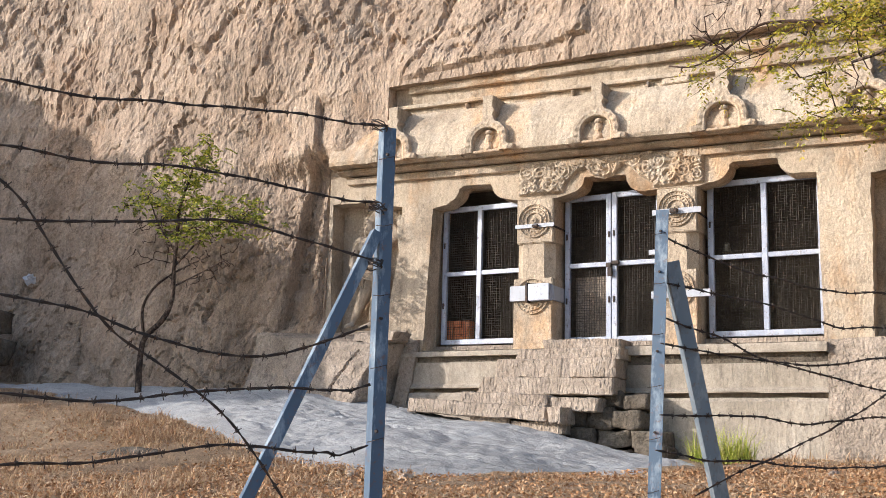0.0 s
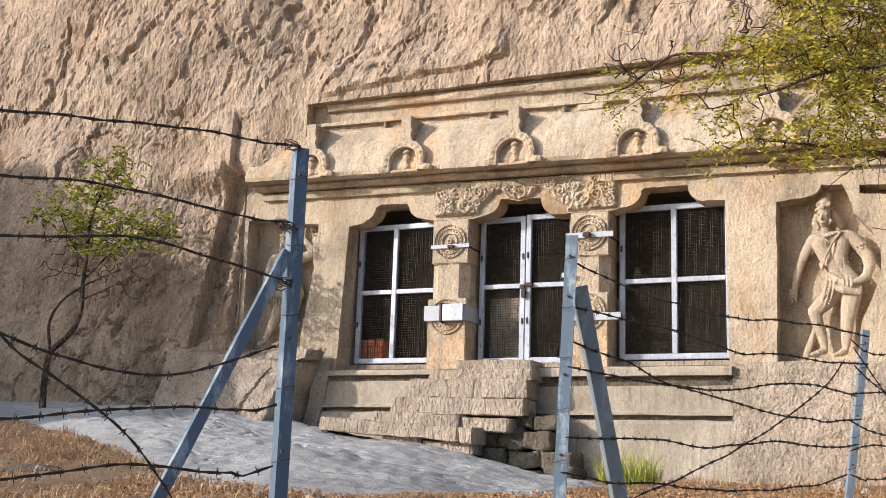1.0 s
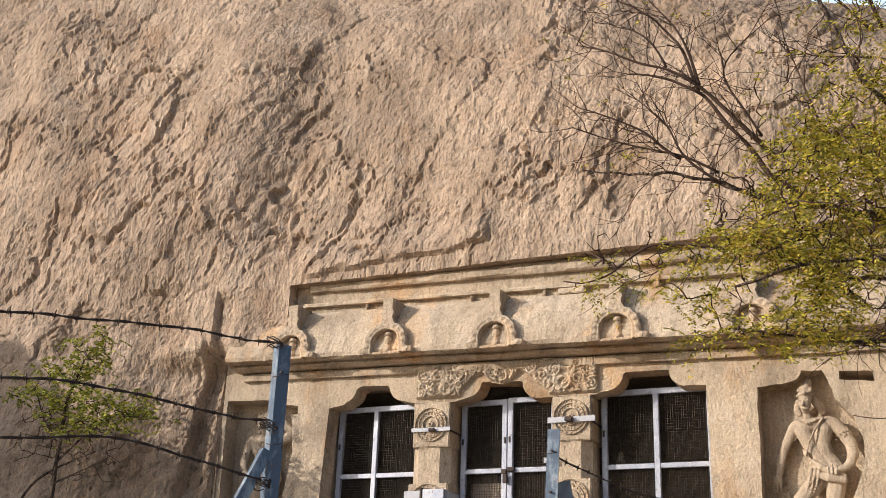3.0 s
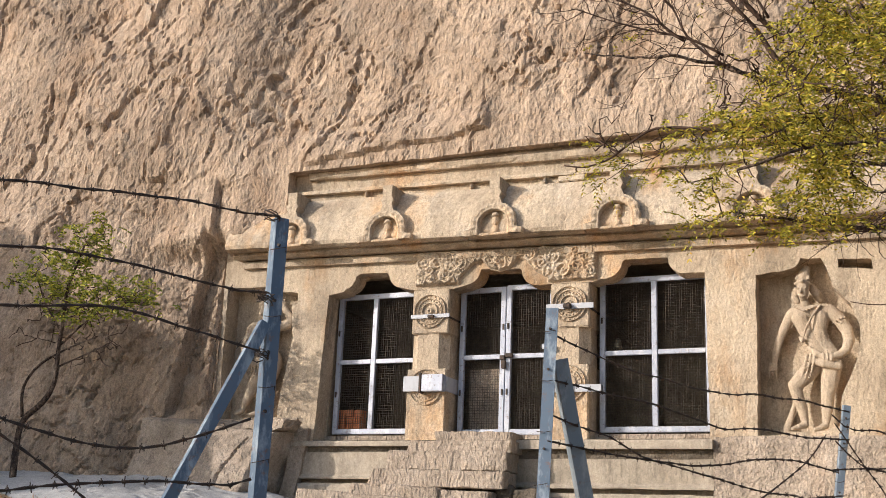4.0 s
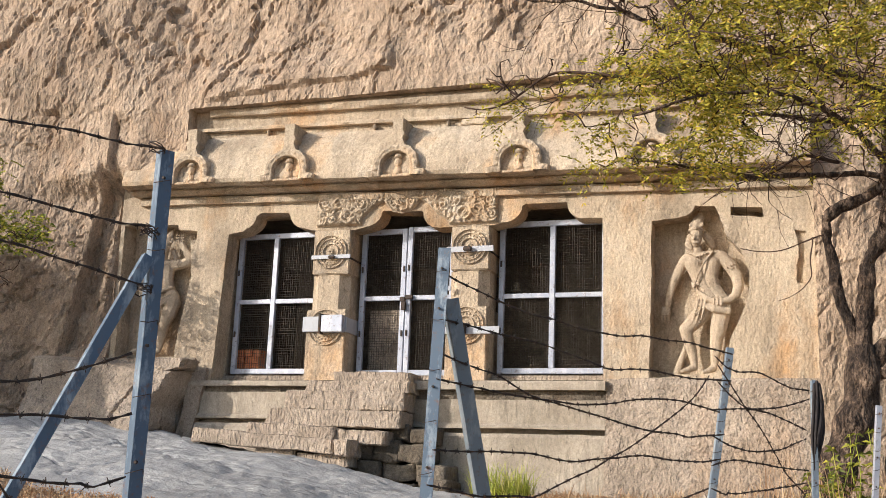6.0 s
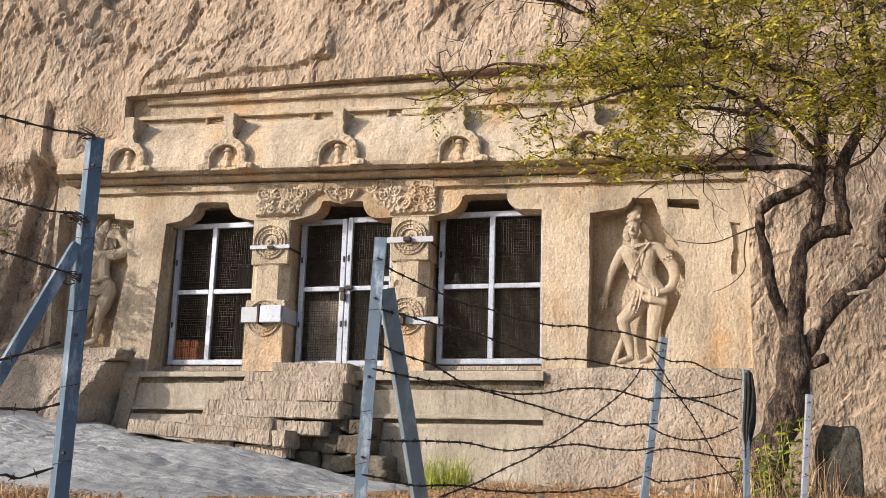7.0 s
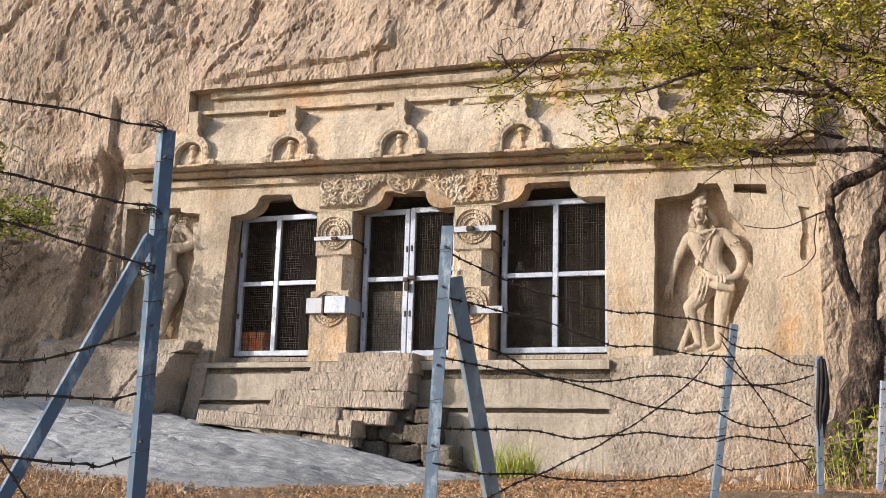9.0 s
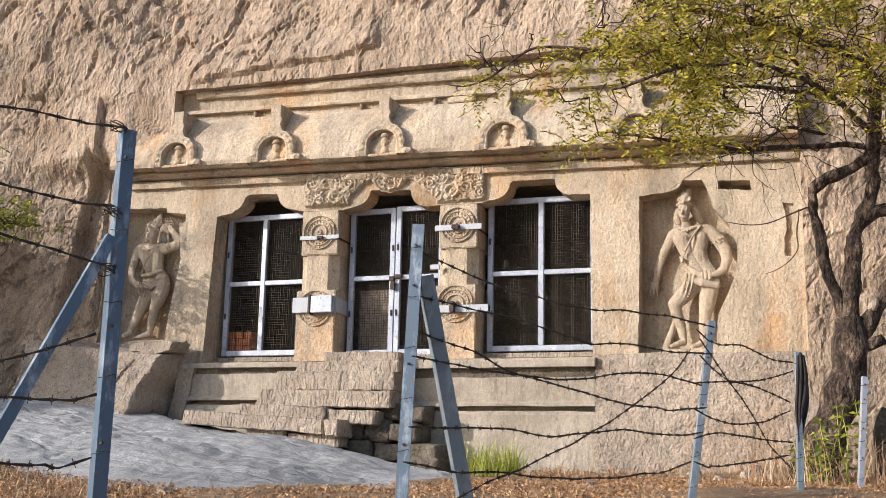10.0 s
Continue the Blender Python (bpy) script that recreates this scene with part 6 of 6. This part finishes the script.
tagged(part("branchwork", bm, M_TWIG, tree, "fine brown twigs", True), kind="stuff")
for p in leafy_spots:
    for _ in range(rng.randint(6, 10)):
        d = np.array((rng.normal(), rng.normal(), rng.uniform(-0.6, 0.6)))
        frond(lv, lf, p + rng.normal(size=3) * (0.12, 0.12, 0.07) - np.array(toff), d, rng.uniform(0.16, 0.30), rng, 9, 0.047, 0.0080)
for p in bare_spots:
    if rng.rand() < 0.25:
        frond(lv, lf, p - np.array(toff), rng.normal(size=3), 0.12, rng, 4)
for p, d in tips:
    if rng.rand() < 0.035:
        frond(lv, lf, p - np.array(toff), d, 0.10, rng, 4, 0.045)
ob = raw("crown", lv, lf, M_LEAF, False)
ob.parent = tree
tagged(ob, "thin feathery yellow-green foliage", kind="stuff")

# sapling by the cliff
sap = thing("sapling", "thin crooked sapling with a sparse green crown by the rock", "tree", at=(-3.95, -1.6, -0.75))
soff = Vector(sap.location)
skel = []
for n, (pts, r0, r1) in enumerate((
        ([(-3.95, -1.6, -0.9), (-3.97, -1.6, -0.28), (-3.93, -1.6, 0.04), (-3.66, -1.6, 0.15), (-3.42, -1.6, 0.45), (-3.45, -1.6, 0.9), (-3.43, -1.6, 1.3), (-3.44, -1.6, 1.79), (-3.22, -1.6, 2.4)], 0.05, 0.014),
        ([(-3.93, -1.6, 0.04), (-4.02, -1.6, 0.45), (-3.78, -1.6, 0.75), (-3.3, -1.6, 0.96), (-2.8, -1.6, 1.1)], 0.024, 0.008),
        ([(-3.44, -1.6, 1.2), (-3.8, -1.6, 1.6), (-4.0, -1.6, 2.0)], 0.018, 0.007),
        ([(-3.44, -1.6, 1.0), (-3.0, -1.6, 1.35), (-2.5, -1.6, 1.6)], 0.018, 0.007),
        ([(-3.45, -1.6, 0.7), (-3.0, -1.6, 0.85), (-2.6, -1.6, 1.0)], 0.014, 0.006))):
    bm = bmesh.new()
    path = limb_tube(bm, pts, r0, r1, 8, 0.15, 40 + n)
    skel += [tuple(p) for p in path[len(path) // 2:]]
    bmesh.ops.translate(bm, verts=bm.verts, vec=-soff)
    part("trunk" if n == 0 else "limb", bm, M_BARK, sap, smooth=True)
spots = cloud((-3.65, -1.6, 2.05), (0.45, 0.35, 0.5), 30, rng) + cloud((-3.15, -1.6, 2.45), (0.4, 0.3, 0.4), 20, rng) + cloud((-2.5, -1.6, 1.65), (0.75, 0.35, 0.22), 32, rng) + cloud((-3.3, -1.6, 1.6), (0.6, 0.3, 0.3), 20, rng) + cloud((-4.45, -1.6, 1.95), (0.12, 0.1, 0.12), 3, rng)
bare = cloud((-3.3, -1.6, 1.3), (1.25, 0.4, 0.6), 90, rng) + cloud((-2.9, -1.6, 0.9), (0.8, 0.3, 0.35), 24, rng)
bm = bmesh.new()
for path in grow(skel, spots + bare, 9):
    n = len(path)
    tube(bm, [Vector(p) - soff for p in path], [0.007 * (1 - 0.6 * i / n) for i in range(n)], 4)
tagged(part("branchwork", bm, M_TWIG, sap, "fine brown twigs", True), kind="stuff")
lv, lf = [], []
for p in spots:
    for _ in range(rng.randint(4, 8)):
        frond(lv, lf, p + rng.normal(size=3) * 0.11 - np.array(soff), np.array((rng.normal(), rng.normal(), rng.uniform(-0.3, 0.8))), rng.uniform(0.10, 0.2), rng, 6, 0.05, 0.014)
ob = raw("crown", lv, lf, M_LEAF2, False)
ob.parent = sap
tagged(ob, "sparse small green leaves", kind="stuff")

# ---- things round the tree ----
bm = rock_block(8.08, 8.52, -1.0, -0.62, -1.75, -0.78, 4.4, 10, 0.05)
for v in bm.verts:
    if v.co.z > -1.05:
        k = (v.co.z + 1.05) / 0.23
        v.co.x = 8.30 + (v.co.x - 8.30) * (1 - 0.2 * k * k)
tagged(mesh_object("standing_stone", bm, M_BLACKSTONE, True), "dark weathered upright stone leaning near the cliff foot", "stone")
# cloth hung over a post
nu, nv = 22, 26
cu, cv = np.meshgrid(np.linspace(-1, 1, nu), np.linspace(0, 1, nv))
wd = (0.026 + 0.026 * np.sin(np.clip(cv * 1.6, 0, 1) * math.pi / 2)) * (1 - 0.55 * sstep(0.6, 1.0, cv))
cl = np.stack([7.465 + cu * wd + 0.010 * np.sin(cv * 4) - 0.015 * cv, -3.57 - 0.020 * np.cos(cu * 9 + cv * 3) - 0.03 * np.cos(cu * 1.5), -0.51 - 0.62 * cv + 0.10 * cv * np.sin(cu * 2.5 + 1.0) - 0.03 * np.abs(cu) * (1 - cv)], -1)
ob = tagged(sheet("cloth", cl, M_CLOTH), "black cloth strip hanging folded over the fence post", "cloth")
sd = ob.modifiers.new("thick", "SOLIDIFY")
sd.thickness = 0.006
# leafy weeds at the tree's foot
weed = thing("weed", "leafy green weed growing at the foot of the tree", "plant", at=(7.62, -1.9, -1.6))
woff = np.array(weed.location)
bm = bmesh.new()
lv, lf = [], []
for s in range(11):
    b0 = woff + np.array((rng.uniform(-0.22, 0.3), rng.uniform(-0.2, 0.2), 0))
    top = b0 + np.array((rng.uniform(-0.15, 0.15), rng.uniform(-0.1, 0.1), rng.uniform(0.35, 0.85)))
    path = [b0 + (top - b0) * f + np.array((0.03 * math.sin(f * 4 + s), 0, 0)) for f in np.linspace(0, 1, 9)]
    tube(bm, [Vector(p - woff) for p in path], [0.007 * (1 - 0.06 * i) for i in range(9)], 5)
    for f in range(2, 9):
        for _ in range(4):
            d = np.array((rng.normal(), rng.normal(), rng.uniform(-0.2, 0.6)))
            d /= np.linalg.norm(d)
            nn = np.cross(d, rng.normal(size=3))
            nn /= np.linalg.norm(nn)
            l, w = rng.uniform(0.06, 0.12), rng.uniform(0.012, 0.02)
            c = path[f] - woff
            i0 = len(lv)
            lv.extend([tuple(c), tuple(c + d * l * 0.4 + nn * w), tuple(c + d * l - np.array((0, 0, 0.03))), tuple(c + d * l * 0.4 - nn * w)])
            lf.append((i0, i0 + 1, i0 + 2, i0 + 3))
tagged(part("stalkwork", bm, M_TUFT, weed), kind="stuff")
ob = raw("leaves", lv, lf, M_LEAF2, False)
ob.parent = weed
tagged(ob, kind="stuff")


# ---- grass ----
def blades(name, spots, heights, mat, label, category, wide=0.006, lean=0.5, kind="stuff", seed=3):
    r = np.random.RandomState(seed)
    n = len(spots)
    sp = np.array(spots, float)
    t = r.uniform(0, math.tau, n)
    l = r.uniform(0.1, 1.0, n) * lean
    h = np.asarray(heights)
    side = np.stack([np.cos(t + 1.57), np.sin(t + 1.57), np.zeros(n)], -1) * wide
    d = np.stack([np.cos(t) * l, np.sin(t) * l, np.ones(n)], -1)
    d /= np.linalg.norm(d, axis=1)[:, None]
    mid = sp + d * (h * 0.55)[:, None]
    tip = mid + (d + np.stack([np.cos(t) * l, np.sin(t) * l, -0.5 * l], -1)) * (h * 0.45)[:, None]
    v = np.stack([sp - side, sp + side, mid + side * 0.7, mid - side * 0.7, tip], 1).reshape(-1, 3)
    i0 = np.arange(n) * 5
    quads = np.stack([i0, i0 + 1, i0 + 2, i0 + 3], -1).tolist()
    tris = np.stack([i0 + 3, i0 + 2, i0 + 4], -1).tolist()
    ob = raw(name, v.tolist(), quads + tris, mat, False)
    return tagged(ob, label, category, kind=kind)


r = np.random.RandomState(12)
gxs, gys = r.uniform(-6, 10, 210000), -0.15 - 8.5 * r.rand(210000)
sf = np.interp(gxs, sx, front_y)
ok = ((gys < sf + 0.05) | (gxs > 4.6)) & (fbm(gxs * 0.8, gys * 0.8, 3.0, 3) > -1.3 + 0.6 * r.rand(210000)) & ((gxs > 3.2) | (gys < -2))
gxs, gys = gxs[ok], gys[ok]
near_wall = sstep(-2.2, -0.4, gys) * (gxs > 3.4)
blades("dry_grass", np.stack([gxs, gys, ground_z(gxs, gys) - 0.01], -1), (0.025 + 0.06 * r.rand(len(gxs)) ** 2) * (1 + 0.5 * (gxs < 2.5)) * (0.5 + 1.1 * sstep(-0.2, 0.5, fbm(gxs * 1.7, gys * 1.7, 8.0, 3))) * (1 + 2.2 * near_wall * r.rand(len(gxs))), M_STRAW, "short dry straw-coloured grass over the ground", "grass", 0.005, 2.0)
n = 900
a2, rr = r.uniform(0, math.tau, n), np.sqrt(r.rand(n))
tx, ty = 4.02 + 0.36 * rr * np.cos(a2), -0.75 + 0.25 * rr * np.sin(a2)
blades("grass_tuft", np.stack([tx, ty, ground_z(tx, ty) - 0.02], -1), 0.10 + 0.42 * r.rand(n) ** 1.6, M_TUFT, "tall fresh green grass tuft beside the steps", "grass", 0.005, 0.9, seed=8)
n = 260
tx, ty = r.uniform(6.9, 8.3, n), r.uniform(-2.4, -0.8, n)
blades("dry_stalks", np.stack([tx, ty, ground_z(tx, ty) - 0.02], -1), 0.25 + 0.45 * r.rand(n), M_STRAW, "tall dry stalks round the tree foot", "grass", 0.004, 0.8, seed=9)
# fallen leaves and chips over the soil
n = 60000
lx2, ly2 = r.uniform(-3.5, 9.5, n), -0.3 - 7.6 * r.rand(n)
ok = ((ly2 < np.interp(lx2, sx, front_y) + 0.15) | (lx2 > 4.4)) & ((lx2 > 0.5) | (r.rand(n) < 0.25))
lx2, ly2 = lx2[ok], ly2[ok]
n = len(lx2)
c3 = np.stack([lx2, ly2, ground_z(lx2, ly2) + 0.012 + 0.02 * r.rand(n)], -1)
u3 = r.normal(size=(n, 3)) * (1, 1, 0.45)
u3 *= (r.uniform(0.010, 0.024, n) / np.linalg.norm(u3, axis=1))[:, None]
v3 = np.cross(u3, r.normal(size=(n, 3)) * (0.5, 0.5, 1))
v3 *= (r.uniform(0.005, 0.012, n) / np.linalg.norm(v3, axis=1))[:, None]
quad = np.stack([c3 - u3, c3 + v3, c3 + u3, c3 - v3], 1).reshape(-1, 3)
i4 = np.arange(n) * 4
tagged(raw("leaf_litter", quad.tolist(), np.stack([i4, i4 + 1, i4 + 2, i4 + 3], -1).tolist(), M_LITTER, False), "orange-brown fallen leaves and chips strewn over soil", "leaf litter", kind="stuff")
# scattered stones
random.seed(31)
for x, y, s in ((2.5, -5.0, 0.06), (2.1, -5.2, 0.05), (1.9, -4.9, 0.035), (6.3, -1.2, 0.09), (6.9, -1.0, 0.13), (7.1, -1.1, 0.08), (6.0, -1.3, 0.06), (5.3, -0.8, 0.07), (3.0, -5.4, 0.04), (1.2, -5.1, 0.05), (5.6, -3.0, 0.05), (6.6, -1.6, 0.06)):
    bm = bmesh.new()
    bmesh.ops.create_icosphere(bm, subdivisions=3, radius=s)
    for v in bm.verts:
        v.co = Vector((v.co.x * 1.4, v.co.y, v.co.z * 0.7)) * (1 + 0.5 * noise.noise(v.co / s * 1.1 + Vector((x, y, 0))))
    ob = mesh_object("loose_stone", bm, M_STEP, True)
    ob.location = (x, y, float(ground_z(x, y)) + s * 0.3)
    ob.rotation_euler.z = x * 7
    tagged(ob, "small pale stone lying in the dry grass", "stone", "loose stones")
# low mound of dead leaves and soil
mu, mv = np.meshgrid(np.linspace(-1, 1, 40), np.linspace(-1, 1, 30))
mxx, myy = -0.55 + 0.42 * mu, -5.1 + 0.32 * mv
mzz = ground_z(mxx, myy) - 0.03 + 0.10 * np.clip(1 - mu ** 2 - mv ** 2, 0, 1) ** 0.8 + 0.02 * fbm(mxx * 6, myy * 6, 0.2, 3)
tagged(sheet("flat_rock", np.stack([mxx, myy, mzz], -1), M_DARK_SHADED_STONE), "low grey rock half buried in dry grass", "rock")
# dark rocks heaped at the cliff foot, far left
for n, (x, y, z, s) in enumerate(((-7.9, -1.9, -0.35, 0.55), (-7.3, -1.7, -0.1, 0.4), (-8.6, -1.9, 0.2, 0.6), (-7.5, -1.6, 0.35, 0.35))):
    bm = rock_block(x - s, x + s, y - 0.4, y + 0.4, z - s * 0.55, z + s * 0.45, 70 + n, 5, 0.09)
    tagged(mesh_object("dark_rock", bm, M_DARK_SHADED_STONE, True), "dark angular rock heaped at the cliff foot", "rock", "dark rocks")

# unseen hill added beyond the fence to keep low sun off the cliff's foot
hu, hv = np.meshgrid(np.linspace(-25.4, -8.0, 110), np.linspace(-1, 1, 40))
top = np.interp(hu, [-25.4, -16.2, -13.2, -10.9, -9.2, -8.0], [11.4, 8.0, 6.2, 4.75, 3.0, -1.6]) + 0.5 * fbm(hu * 0.8, 0.0, 2.0, 4)
hy = -7.0 + 2.0 * hv + 0.3 * fbm(hu * 0.4, hv, 1.0, 2)
hz = -2.0 + (top + 2.0) * np.clip(1 - hv ** 2, 0, 1) ** 0.5 + 0.12 * fbm(hu * 1.2, hv * 2, 4.0, 3)
tagged(sheet("hill", np.stack([hu, hy, hz], -1), M_BOULDER), "added unseen rock hill that shades the cliff foot", "hill", kind="structure")
# pale haze far behind the ridge
bm = bmesh.new()
bm.faces.new([bm.verts.new(p) for p in ((-900, 900, -60), (900, 900, -60), (900, 900, 900), (-900, 900, 900))])
mh, nt, b = material("hazy_sky", 1.0)
b.inputs["Base Color"].default_value = (0, 0, 0, 1)
b.inputs["Emission Color"].default_value = (0.72, 0.86, 0.97, 1)
b.inputs["Emission Strength"].default_value = 1.35
tagged(mesh_object("backdrop", bm, mh), "pale hazy daylight sky", "sky", kind="structure")

# a white scrap caught on the rock
bm = bmesh.new()
bmesh.ops.create_icosphere(bm, subdivisions=3, radius=0.075)
for v in bm.verts:
    v.co = v.co * (1 + 0.9 * noise.noise(v.co * 22)) + Vector((0, 0, 0.03 * noise.noise(v.co * 9)))
ob = mesh_object("plastic_scrap", bm, M_WHITE)
ob.location = (-6.42, -1.55, 0.98)
tagged(ob, "crumpled white plastic scrap caught on the cliff", "litter")
